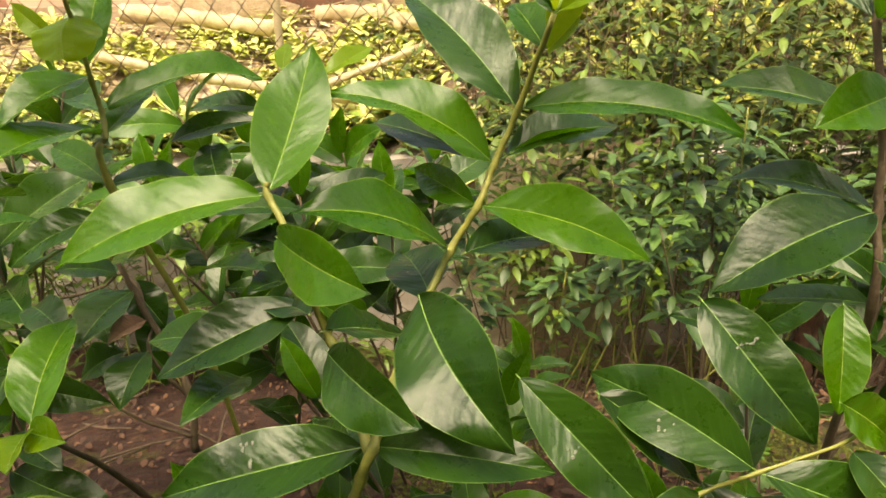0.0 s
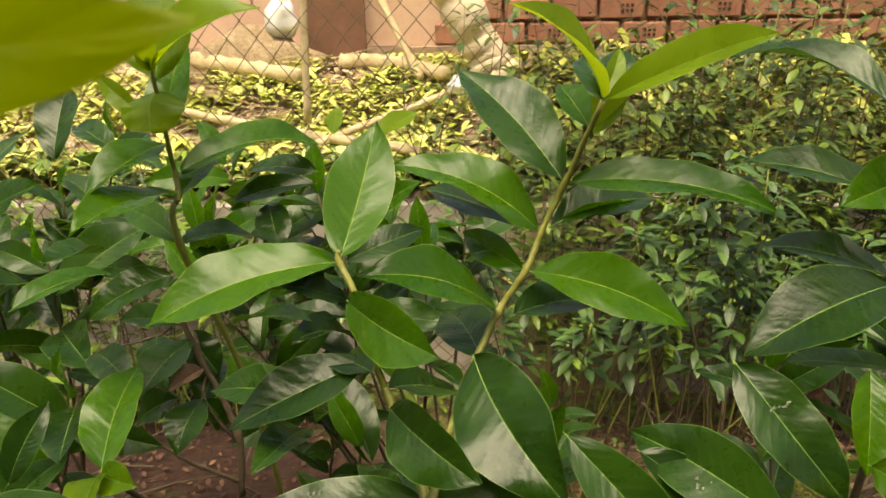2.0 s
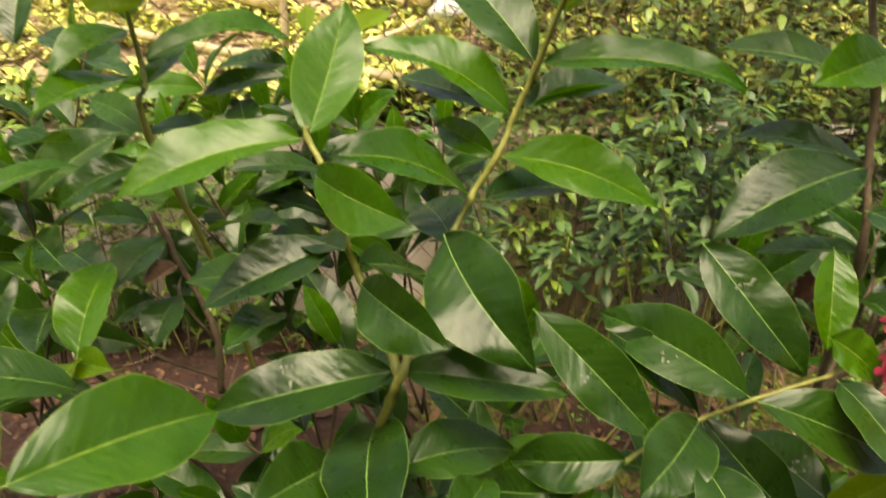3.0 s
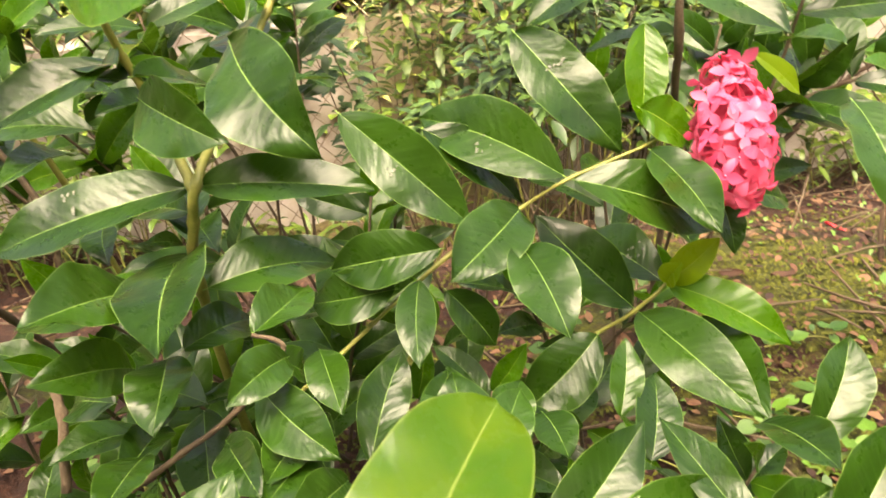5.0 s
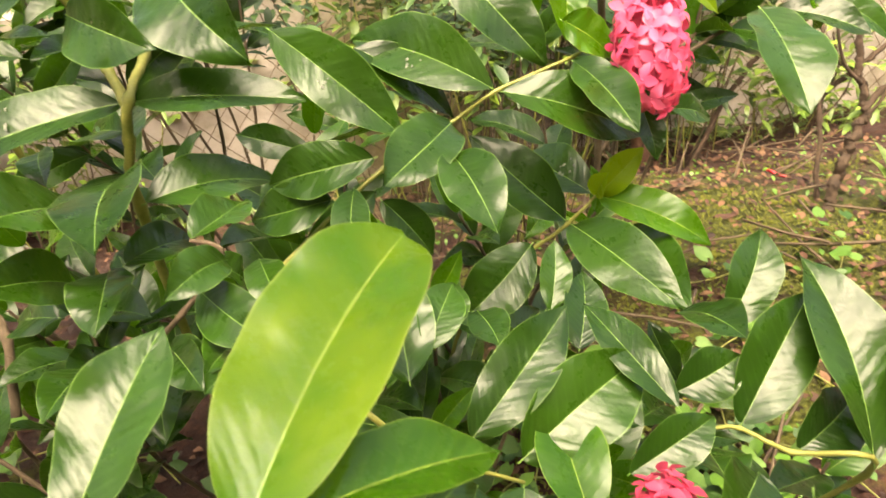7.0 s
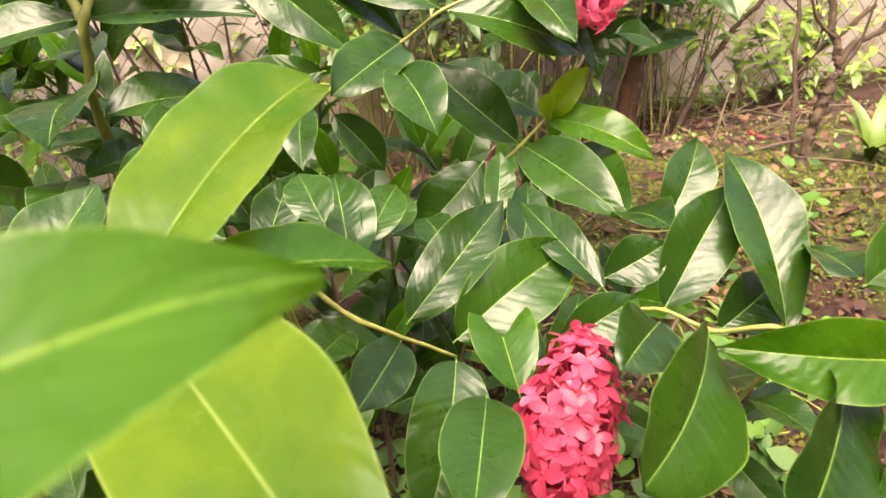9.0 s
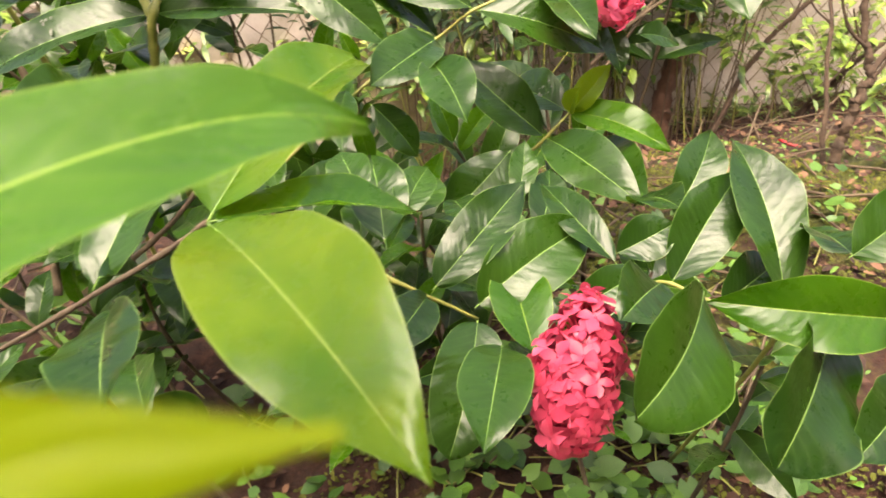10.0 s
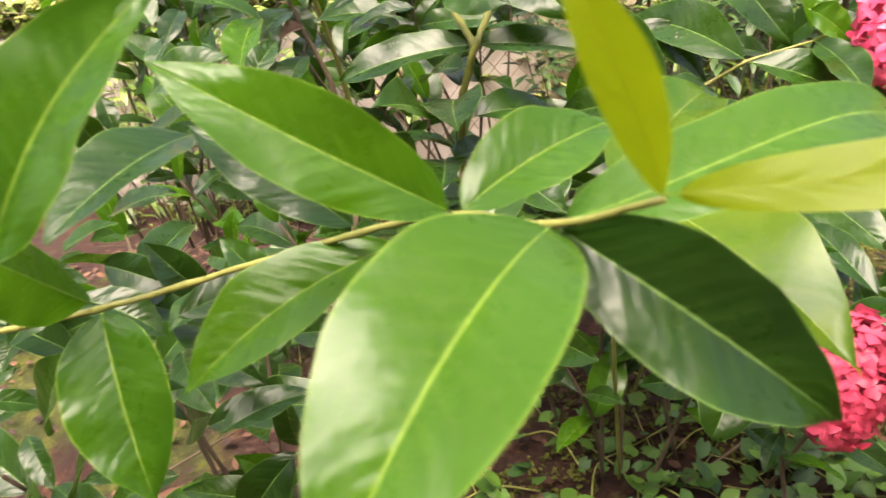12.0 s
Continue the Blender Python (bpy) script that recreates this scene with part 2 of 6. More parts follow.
def leaf(shrub, base, tip, width, facing, bend=0.06, fold=0.12, tone="old", roll=0.0, wave=0.85, label="", blunt=False, late=False):
    """One blade from its base to its tip, its upper side towards facing; arched by bend, its halves folded up by fold; the midrib is a part of its own."""
    leaf_count[0] += 1
    fold *= 1.6
    rnd = random.Random(leaf_count[0] * 17 + 3)
    b, t_ = Vector(base), Vector(tip)
    d = t_ - b
    L = d.length
    d.normalize()
    n = Vector(facing)
    n = (n - d * n.dot(d)).normalized()
    n = Matrix.Rotation(radians(roll), 3, d) @ n
    s = d.cross(n)
    nu, nv = 10, 40
    ph, am = rnd.uniform(0, 6.3), rnd.uniform(0.6, 1.3) * wave
    sway, crimp = rnd.uniform(-0.035, 0.035), rnd.uniform(0.004, 0.014)
    twist = rnd.uniform(-0.35, 0.35) * wave
    belly = rnd.uniform(0.92, 1.06)
    m = Matrix((( s.x, d.x, n.x, b.x), (s.y, d.y, n.y, b.y), (s.z, d.z, n.z, b.z), (0, 0, 0, 1)))
    verts, uvs, faces = [], [], []

    def centre(v):
        h = bend * L * (6.75 * v * v * (1 - v) if late else 4 * v * (1 - v))
        return Vector((sway * L * math.sin(math.pi * v), v * L, h))

    def half(v):
        q = max(0.0, min(1.0, v)) ** belly
        w = max(0.0, 1 - (2 * q - 1) ** 2) ** (0.52 if blunt else 0.66 + 0.25 * max(0.0, v - 0.5))
        return 0.5 * width * w * (1 if blunt else 1 - 0.22 * max(0.0, v - 0.6) / 0.4 - 0.22 * max(0.0, (v - 0.84) / 0.16) ** 1.3)

    for j in range(nv + 1):
        v = 0.035 + 0.965 * j / nv
        c, w = centre(v), max(half((v - 0.03) / 0.97), 0.0006)
        for i in range(nu + 1):
            u = 2 * i / nu - 1
            au = abs(u)
            z = fold * au * w * 2 * (1 - 0.12 * au) + am * 0.075 * width * au * au * math.sin(8 * v + ph + (2.2 if u > 0 else 0))
            z += am * 0.02 * width * au * math.sin(23 * v + 2 * ph) + u * w * twist * (v - 0.5)
            z += crimp * width * au * (1 - au) * math.sin(58 * v - 9 * au + 5 * ph + 2.5 * math.sin(7 * v + ph)) * (0.5 + 0.5 * math.sin(5 * v + 3 * ph))
            verts.append(c + Vector((u * w * math.cos(fold * 0.8), 0, z)))
            uvs.append((u / 2 + 0.5, v))
    for j in range(nv):
        for i in range(nu):
            k = j * (nu + 1) + i
            faces.append((k, k + 1, k + nu + 2, k + nu + 1))
    me = mesh_of("leaf", verts, faces, LEAF[tone])
    layer = me.uv_layers.new(name="UVMap")
    for lp in me.loops:
        layer.data[lp.index].uv = uvs[lp.vertex_index]
    crease = me.attributes.new("sharp_edge", "BOOLEAN", "EDGE")
    for ed in me.edges:
        if all(k % (nu + 1) == nu // 2 for k in ed.vertices):
            crease.data[ed.index].value = True
    ob = new("leaf", me)
    ob.parent = shrub
    ob.matrix_local = m
    tagged(ob, label)
    pts = [centre(k / 12 * 0.97) + Vector((0, 0, 0.0003 - 0.0006)) for k in range(13)]
    rad = [0.0042 * width * (2.6 if k == 0 else 2.1 - 1.8 * k / 12) for k in range(13)]
    v2, f2 = tube_data(pts, rad, 6)
    rib = new("midrib", mesh_of("midrib", v2, f2, MIDRIB if tone != "gold" else LEAF["gold"]))
    rib.parent = ob
    return ob


def branchlet(shrub, foot, top, pairs, size, seed, tone="old", mat=None, bare=0.25):
    """A side branch: a stem with opposite pairs of leaves, each pair turned a quarter from the last."""
    rnd = random.Random(seed)
    a_, b_ = Vector(foot), Vector(top)
    mid = (a_ + b_) / 2 + Vector((rnd.gauss(0, 0.02), rnd.gauss(0, 0.02), rnd.uniform(0, 0.03)))
    stem(shrub, [tuple(a_), tuple(mid), tuple(b_)], 0.003, 0.0015, mat or BARK)
    path = smooth_path([a_, mid, b_], 16)
    d = (b_ - a_).normalized()
    x = d.cross(Vector((rnd.gauss(0, 1), rnd.gauss(0, 1), 0.3))).normalized()
    for k in range(pairs):
        q = bare + (1 - bare) * (k + 0.6) / pairs
        c = path[min(len(path) - 1, int(q * (len(path) - 1)))]
        x = Matrix.Rotation(math.pi / 2 + rnd.uniform(-0.4, 0.4), 3, d) @ x
        for sgn in (1, -1):
            if rnd.random() < 0.1:
                continue
            way = (x * sgn + d * rnd.uniform(0.2, 0.8) + Vector((0, 0, rnd.uniform(-0.35, 0.25)))).normalized()
            L = size * rnd.uniform(0.7, 1.15)
            face = (rnd.gauss(0, 0.25), rnd.gauss(-0.35, 0.25), 0.85)
            leaf(shrub, tuple(c), tuple(c + way * L), L * rnd.uniform(0.34, 0.46), face, rnd.uniform(0.04, 0.12), rnd.uniform(0.08, 0.18), tone if rnd.random() < 0.85 else "mid", rnd.uniform(-20, 20))
    L = size * 0.7
    leaf(shrub, tuple(b_), tuple(b_ + (d + Vector((rnd.gauss(0, 0.3), rnd.gauss(0, 0.3), 0.2))).normalized() * L), L * 0.36, (0, -0.5, 0.8), 0.06, 0.15, "mid")


SCAR = rough_stuff("pale_scar", ((0.35, (0.02, 0.03, 0.012)), (0.62, (0.20, 0.22, 0.16))), 300, 0.5, 0.0006, 0.6)


def scar(blade, across, along, size, seed):
    """Pale insect marks: small ragged flakes lying on the blade."""
    rnd = random.Random(seed)
    me = blade.data
    k = min(range(len(me.vertices)), key=lambda i: (me.vertices[i].co.xy - Vector((across, along))).length)
    c = me.vertices[k].co
    nrm = me.vertices[k].normal
    if nrm.z < 0:
        nrm = -nrm
    v, f = [], []
    for _ in range(7):
        o = c + Vector((rnd.gauss(0, size), rnd.gauss(0, size * 0.6), 0)) + nrm * 0.0009
        o.z = c.z - (nrm.x * (o.x - c.x) + nrm.y * (o.y - c.y)) / max(nrm.z, 0.3) + 0.0009
        n, r, s0 = 7, size * rnd.uniform(0.2, 0.55), len(v)
        v.append(o)
        for i in range(n):
            ang = 6.283 * i / n
            rr = r * rnd.uniform(0.45, 1.2)
            v.append(o + Vector((rr * math.cos(ang), rr * 0.6 * math.sin(ang), -(nrm.x * rr * math.cos(ang) + nrm.y * rr * 0.6 * math.sin(ang)) / max(nrm.z, 0.3) - 0.0002)))
        for i in range(n):
            f.append((s0, s0 + 1 + i, s0 + 1 + (i + 1) % n))
    ob = new("scar", mesh_of("scar", v, f, SCAR))
    ob.parent = blade
    return tagged(ob, "pale insect scar")


# ---- ground, yard and walls ----
FENCE_A, FENCE_B = Vector((-3.2, 2.10, 0)), Vector((4.8, 1.86, 0))
ALONG = (FENCE_B - FENCE_A).normalized()
BEHIND = Vector((-ALONG.y, ALONG.x, 0))


def behind_fence(x, y):
    return (Vector((x, y, 0)) - FENCE_A).dot(BEHIND)


def smoothstep(a, b, x):
    s = max(0.0, min(1.0, (x - a) / (b - a)))
    return s * s * (3 - 2 * s)


def ground_height(x, y):
    d = behind_fence(x, y)
    lumps = 0.022 * noise.noise((x * 4, y * 4, 1.7)) + 0.012 * noise.noise((x * 13, y * 13, 4.1)) + 0.008 * noise.noise((x * 31, y * 31, 9.2)) + 0.005 * noise.noise((x * 70, y * 70, 2.2))
    front = 0.02 - 0.50 * max(0.0, min(1.0, (y - 0.75) / 1.15)) - 0.05 * smoothstep(-0.2, -1.2, y)
    yard = 0.22 + 0.26 * smoothstep(0.15, 1.0, d)
    return front + (yard - front) * smoothstep(0.08, 0.13, d) + lumps


def ground_material():
    m, t, b, o = material("soil_and_moss")
    co = t.nodes.new("ShaderNodeTexCoord").outputs["Object"]
    sep = t.nodes.new("ShaderNodeSeparateXYZ")
    t.links.new(co, sep.inputs[0])
    big, mid, fine = noise_tex(t, 3.5, 5, 0.65, co), noise_tex(t, 26, 6, 0.7, co), noise_tex(t, 150, 5, 0.7, co)
    f = calc(t, "ADD", calc(t, "MULTIPLY", mid.outputs[0], 0.6), calc(t, "MULTIPLY", fine.outputs[0], 0.4))
    soil = ramp(t, f, ((0.3, (0.006, 0.0022, 0.0013)), (0.5, (0.036, 0.0115, 0.0055)), (0.7, (0.10, 0.038, 0.017)))).outputs[0]
    moss = ramp(t, f, ((0.3, (0.010, 0.012, 0.002)), (0.5, (0.045, 0.052, 0.005)), (0.7, (0.15, 0.155, 0.011)))).outputs[0]
    wide = noise_tex(t, 0.9, 3, 0.5, co)
    far_x = calc(t, "SUBTRACT", sep.outputs[0], 0.95)
    far_y = calc(t, "SUBTRACT", sep.outputs[1], 0.85)
    away = calc(t, "SQRT", calc(t, "ADD", calc(t, "MULTIPLY", far_x, far_x), calc(t, "MULTIPLY", far_y, far_y)))
    bed = calc(t, "MAXIMUM", calc(t, "SUBTRACT", 0.52, calc(t, "MULTIPLY", away, 0.42)), calc(t, "MULTIPLY_ADD", wide.outputs[0], 1.2, -0.36))
    where = calc(t, "ADD", calc(t, "MULTIPLY_ADD", big.outputs[0], 1.1, -0.62), bed)
    cut = ramp(t, calc(t, "ADD", where, calc(t, "MULTIPLY", mid.outputs[0], 0.35)), ((0.36, (0, 0, 0)), (0.50, (1, 1, 1)))).outputs[0]
    col = mixed(t, soil, moss, cut)
    # Dry yard soil, paler than its own tone: strong sun is painted in.
    dry = ramp(t, f, ((0.3, (0.26, 0.17, 0.11)), (0.5, (0.50, 0.38, 0.27)), (0.7, (0.74, 0.62, 0.50)))).outputs[0]
    bare = ramp(t, f, ((0.3, (0.08, 0.05, 0.035)), (0.5, (0.19, 0.125, 0.09)), (0.7, (0.36, 0.26, 0.20)))).outputs[0]
    dry = mixed(t, dry, bare, calc(t, "SMOOTH_MIN", calc(t, "MAXIMUM", calc(t, "MULTIPLY_ADD", sep.outputs[0], 2.2, calc(t, "MULTIPLY", big.outputs[0], 0.8)), 0.0), 1.0, 0.1))
    up = ramp(t, sep.outputs[2], ((0.14, (0, 0, 0)), (0.19, (1, 1, 1)))).outputs[0]
    # Sunlight on the dry soil towards the fence, painted as paler tan.
    far = calc(t, "MULTIPLY_ADD", big.outputs[0], 0.5, calc(t, "SUBTRACT", sep.outputs[1], calc(t, "MULTIPLY", calc(t, "MAXIMUM", far_x, -0.2), 1.4)))
    sunlit_dry = calc(t, "SMOOTH_MIN", calc(t, "MAXIMUM", calc(t, "MULTIPLY_ADD", far, 2.0, -3.9), 0.0), 0.6, 0.1)
    sunlit_dry = calc(t, "MULTIPLY", sunlit_dry, calc(t, "SMOOTH_MIN", calc(t, "MAXIMUM", calc(t, "MULTIPLY_ADD", sep.outputs[0], 3.0, 1.2), 0.0), 1.0, 0.1))
    col = mixed(t, col, ramp(t, f, ((0.3, (0.07, 0.045, 0.022)), (0.5, (0.20, 0.14, 0.075)), (0.7, (0.38, 0.29, 0.17)))).outputs[0], sunlit_dry)
    t.links.new(mixed(t, col, dry, up), b.inputs["Base Color"])
    b.inputs["Roughness"].default_value = 0.95
    bumped(t, b, calc(t, "ADD", mid.outputs[0], calc(t, "MULTIPLY", fine.outputs[0], 0.6)), 1.0, 0.012)
    return m


def spread(lo, hi, step, far):
    near = list(np.arange(lo, hi + step / 2, step))
    out, q = [], step
    while q < far:
        q *= 1.7
        out.append(q)
    return [lo - q for q in reversed(out)] + near + [hi + q for q in out]


gx, gy = spread(-1.4, 2.0, 0.02, 60), spread(-0.3, 2.3, 0.02, 60)
gv = [(x, y, ground_height(x, y)) for y in gy for x in gx]
gf = [(j * len(gx) + i, j * len(gx) + i + 1, (j + 1) * len(gx) + i + 1, (j + 1) * len(gx) + i) for j in range(len(gy) - 1) for i in range(len(gx) - 1)]
ground = new("ground", mesh_of("ground", gv, gf, ground_material()))
tagged(ground, "uneven reddish soil with moss patches under the shrubs", "ground", "", "structure")


def box_between(a, b, z0, z1, thick, rough=0.004, seed=1, cells=0.08):
    """A wall slab from a to b (its front face), with slightly uneven faces; a bmesh."""
    a, b = Vector(a), Vector(b)
    d = (b - a)
    n = max(2, int(d.length / cells))
    back = Vector((-d.y, d.x, 0)).normalized() * thick
    m = max(2, int((z1 - z0) / cells))
    bm = bmesh.new()
    ring = []
    for i in range(n + 1):
        p = a + d * i / n
        row = [p + Vector((0, 0, z0 + (z1 - z0) * k / m)) for k in range(m + 1)] + [p + back + Vector((0, 0, z0 + (z1 - z0) * k / m)) for k in range(m, -1, -1)]
        row = [q + Vector((0, rough * noise.noise(q * 9 + Vector((seed, 0, 0))), rough * noise.noise(q * 7 + Vector((0, seed, 5))))) for q in row]
        ring.append([bm.verts.new(q) for q in row])
    k = len(ring[0])
    for i in range(n):
        for j in range(k):
            bm.faces.new((ring[i][j], ring[i + 1][j], ring[i + 1][(j + 1) % k], ring[i][(j + 1) % k]))
    bm.faces.new(list(reversed(ring[0])))
    bm.faces.new(ring[-1])
    bmesh.ops.recalc_face_normals(bm, faces=bm.faces)
    return bm


def shaded_algae_wall():
    """Pale concrete. Algae and painted shade darken one stretch to olive-brown."""
    m, t, b, o = material("shaded_algae_concrete")
    co = t.nodes.new("ShaderNodeTexCoord").outputs["Object"]
    sep = t.nodes.new("ShaderNodeSeparateXYZ")
    t.links.new(co, sep.inputs[0])
    big, fine = noise_tex(t, 3.2, 5, 0.65, co), noise_tex(t, 22, 6, 0.7, co)
    f = calc(t, "ADD", calc(t, "MULTIPLY", big.outputs[0], 0.6), calc(t, "MULTIPLY", fine.outputs[0], 0.4))
    pale = ramp(t, f, ((0.3, (0.26, 0.22, 0.15)), (0.43, (0.46, 0.40, 0.33)), (0.52, (0.54, 0.48, 0.43)), (0.75, (0.64, 0.60, 0.56)))).outputs[0]
    shaded_algae = ramp(t, f, ((0.3, (0.05, 0.045, 0.012)), (0.5, (0.17, 0.14, 0.05)), (0.75, (0.34, 0.28, 0.13)))).outputs[0]
    # One stretch around x 0.32: growth with the shade there mixed into its colour.
    grown_and_shaded = calc(t, "ADD", calc(t, "MULTIPLY", calc(t, "ABSOLUTE", calc(t, "SUBTRACT", sep.outputs[0], 0.32)), -2.6), calc(t, "MULTIPLY_ADD", big.outputs[0], 2.6, -0.2))
    col = mixed(t, pale, shaded_algae, calc(t, "SMOOTH_MIN", calc(t, "MAXIMUM", grown_and_shaded, 0.0), 0.9, 0.2))
    t.links.new(col, b.inputs["Base Color"])
    b.inputs["Roughness"].default_value = 0.9
    bumped(t, b, fine.outputs[0], 0.6, 0.008)
    return m


kerb = part("wall_low", box_between(FENCE_A - ALONG * 3 + BEHIND * 0.07, FENCE_B + BEHIND * 0.07, -0.8, 0.21, 0.10, 0.014, 3), shaded_algae_wall())
tagged(kerb, "low pale concrete retaining wall with a stained, shade-darkened stretch behind the fence", "wall", "", "structure")

wall_far = part("wall_far", box_between((-8.0, 3.477, 0), (8.0, 2.888, 0), 0.1, 1.16, 0.18, 0.006, 5, 0.2), MORTAR)
tagged(wall_far, "far wall of hollow red brick, plastered in part", "wall", "", "structure")
# Unseen wall added behind the camera: cuts low sky light and darkens reflections.
backing_wall = part("backing_wall", box_between((6.0, -1.9, 0), (-6.0, -1.9, 0), -0.3, 4.0, 0.2, 0.006, 11, 0.3), rough_stuff("backing_plaster", ((0.3, (0.20, 0.17, 0.13)), (0.7, (0.36, 0.32, 0.26))), 2.5, 0.4, 0.004))
tagged(backing_wall, "unseen plain wall added behind the camera to block low sky light", "wall", "", "structure")
plinth = part("baseboard", box_between((-8.0, 3.417, 0), (8.0, 2.828, 0), 0.2, 0.56, 0.05, 0.008, 7, 0.15), rough_stuff("muddy_concrete", ((0.3, (0.24, 0.16, 0.11)), (0.5, (0.40, 0.29, 0.21)), (0.75, (0.56, 0.44, 0.34))), 5, 0.5, 0.006))
tagged(plinth, "worn concrete footing of the far wall", "wall", "", "structure")
part("plaster_panel", box_between((-1.9, 3.235, 0), (0.02, 3.165, 0), 0.56, 1.15, 0.03, 0.006, 9, 0.15), PLASTER, wall_far, "smooth pink plaster")


def brick_mesh():
    """A hollow brick seen from its end: a bevelled block; six dark cubes paint its hollows' shade."""
    bm = bmesh.new()
    bmesh.ops.create_cube(bm, size=1)
    bmesh.ops.scale(bm, vec=(0.185, 0.06, 0.083), verts=bm.verts)
    bmesh.ops.bevel(bm, geom=list(bm.edges), offset=0.006, segments=1, affect="EDGES")
    me = bpy.data.meshes.new("brick")
    bm.to_mesh(me)
    bm.free()
    me.materials.append(BRICK)
    return me


# Small dark cubes on the brick face stand for the shade inside its openings.
def hole_shade_mesh():
    bm = bmesh.new()
    for i in range(3):
        for j in range(2):
            r = bmesh.ops.create_cube(bm, size=1)
            bmesh.ops.scale(bm, vec=(0.012, 0.01, 0.013), verts=r["verts"])
            bmesh.ops.translate(bm, vec=(-0.02 + 0.02 * i, 0, -0.011 + 0.022 * j), verts=r["verts"])
    me = bpy.data.meshes.new("hole_shade")
    bm.to_mesh(me)
    bm.free()
    me.materials.append(HOLE_SHADE)
    return me


brick_me, hole_shade_me = brick_mesh(), hole_shade_mesh()

# ---- fence ----
fence = thing("chain_link_fence", "rusty chain-link wire fence along the low wall", "fence")


def wire_net(length, height, wide, tall, r):
    """Zigzag wires, each hooked into the next at every bend."""
    v, f = [], []
    for i in range(int(length / (wide / 2))):
        pts = []
        for k in range(int(height / (tall / 2)) + 1):
            s = (i + (k + i) % 2) * wide / 2 + (0.012 * wide if (k + i) % 2 else -0.012 * wide)
            s += 0.10 * wide * noise.noise((s * 3.0, k * 0.35, 3.3))
            bow = 0.03 * noise.noise((s * 0.9, k * 0.1, 8.3))
            q = FENCE_A + ALONG * s + BEHIND * (bow + (0.002 if (k + i) % 2 else -0.002))
            pts.append(q + Vector((0, 0, -0.55 + k * tall / 2 + 0.12 * tall * noise.noise((s * 2.5, k * 0.4, 1.1)))))
        tube_data(pts, [r] * len(pts), 5, v, f)
    return mesh_of("wire_net", v, f, WIRE)


net = new("wire_net", wire_net(7.4, 1.75, 0.082, 0.098, 0.0019))
net.parent = fence
net["kind"] = "stuff"
for s_, tall in ((1.2, 1.25), (6.2, 1.25)):
    p = FENCE_A + ALONG * s_ - BEHIND * 0.02
    stem(fence, [p + Vector((0, 0, -0.6)), p + Vector((0.008, 0, 0.5)), p + Vector((-0.004, 0, tall))], 0.016, 0.014, DEADWOOD, "post", "weathered pale wooden stake", False)


# ---- things on the sunny yard ----
stake = thing("stake", "thin pale wooden stake standing behind the wire fence", "stake")
stem(stake, [(-0.515, 2.288, 0.428), (-0.496, 2.317, 0.87)], 0.013, 0.012, DEADWOOD, "pole", "", False)


def log_thing(name, points, r0, r1, label, category="log", mat=None):
    path = smooth_path(points, 16, r0 * 0.06, 3)
    n = len(path)
    v, f = tube_data(path, [(r0 + (r1 - r0) * i / (n - 1)) * (1 + 0.28 * noise.noise((i * 0.5, r0 * 90, 2))) for i in range(n)], 14)
    v = [p + Vector([min(0.35 * r0, 0.008) * noise.noise(p * (0.9 / r0) + Vector((k * 7.0, 0, r0 * 50))) for k in range(3)]) for p in v]
    return tagged(new(name, mesh_of(name, v, f, mat or DEADWOOD)), label, category)


log_thing("bamboo_pole", [(-1.25, 2.62, 0.45), (-0.7, 2.36, 0.40), (-0.02, 2.2, 0.33)], 0.018, 0.016, "pale dry pole lying along the yard edge")
log_thing("log", [(-1.30, 3.02, 0.55), (-0.98, 2.92, 0.53), (-0.62, 2.72, 0.51)], 0.036, 0.028, "pale bleached broken log lying on dry grass")
log_thing("log", [(-0.50, 2.96, 0.53), (-0.28, 2.90, 0.53), (-0.06, 2.72, 0.51)], 0.032, 0.026, "short pale length of broken log beside the tree trunk")
log_thing("stick", [(-0.35, 3.05, 0.80), (-0.16, 2.75, 0.49)], 0.018, 0.014, "pale stick leaning on the wall footing")
log_thing("stick", [(-0.5, 2.25, 0.36), (-0.05, 2.6, 0.46)], 0.015, 0.012, "dry stick lying in the grass")
log_thing("tree_trunk", [(0.17, 2.74, 0.40), (0.10, 2.75, 0.55), (-0.03, 2.76, 0.80), (-0.2, 2.8, 1.15)], 0.085, 0.075, "smooth pale tree trunk with ring scars", "tree", rough_stuff("pale_bark", ((0.3, (0.4, 0.31, 0.2)), (0.7, (0.66, 0.56, 0.42))), 8, 0.5, 0.006))
board = part("board", box_between((-0.66, 3.10, 0), (-0.41, 3.10, 0), 0.46, 1.14, 0.025, 0.003, 21, 0.1), rough_stuff("brown_board", ((0.3, (0.12, 0.06, 0.04)), (0.7, (0.24, 0.12, 0.08))), 7, 0.3, 0.003))
tagged(board, "brown wooden board leaning against the far wall", "board")


def stone(name, at, size, mat, label, seed):
    bm = bmesh.new()
    bmesh.ops.create_icosphere(bm, subdivisions=3, radius=1)
    for v in bm.verts:
        v.co *= 1 + 0.35 * noise.noise(v.co * 1.6 + Vector((seed, 0, 0))) + 0.12 * noise.noise(v.co * 5 + Vector((0, seed, 0)))
        v.co = Vector((v.co.x * size[0], v.co.y * size[1], v.co.z * size[2]))
    ob = part(name, bm, mat, None, label)
    ob.location = at
    for p in ob.data.polygons:
        p.use_smooth = True
    return tagged(ob, "", "bag" if "bag" in name else "stone")


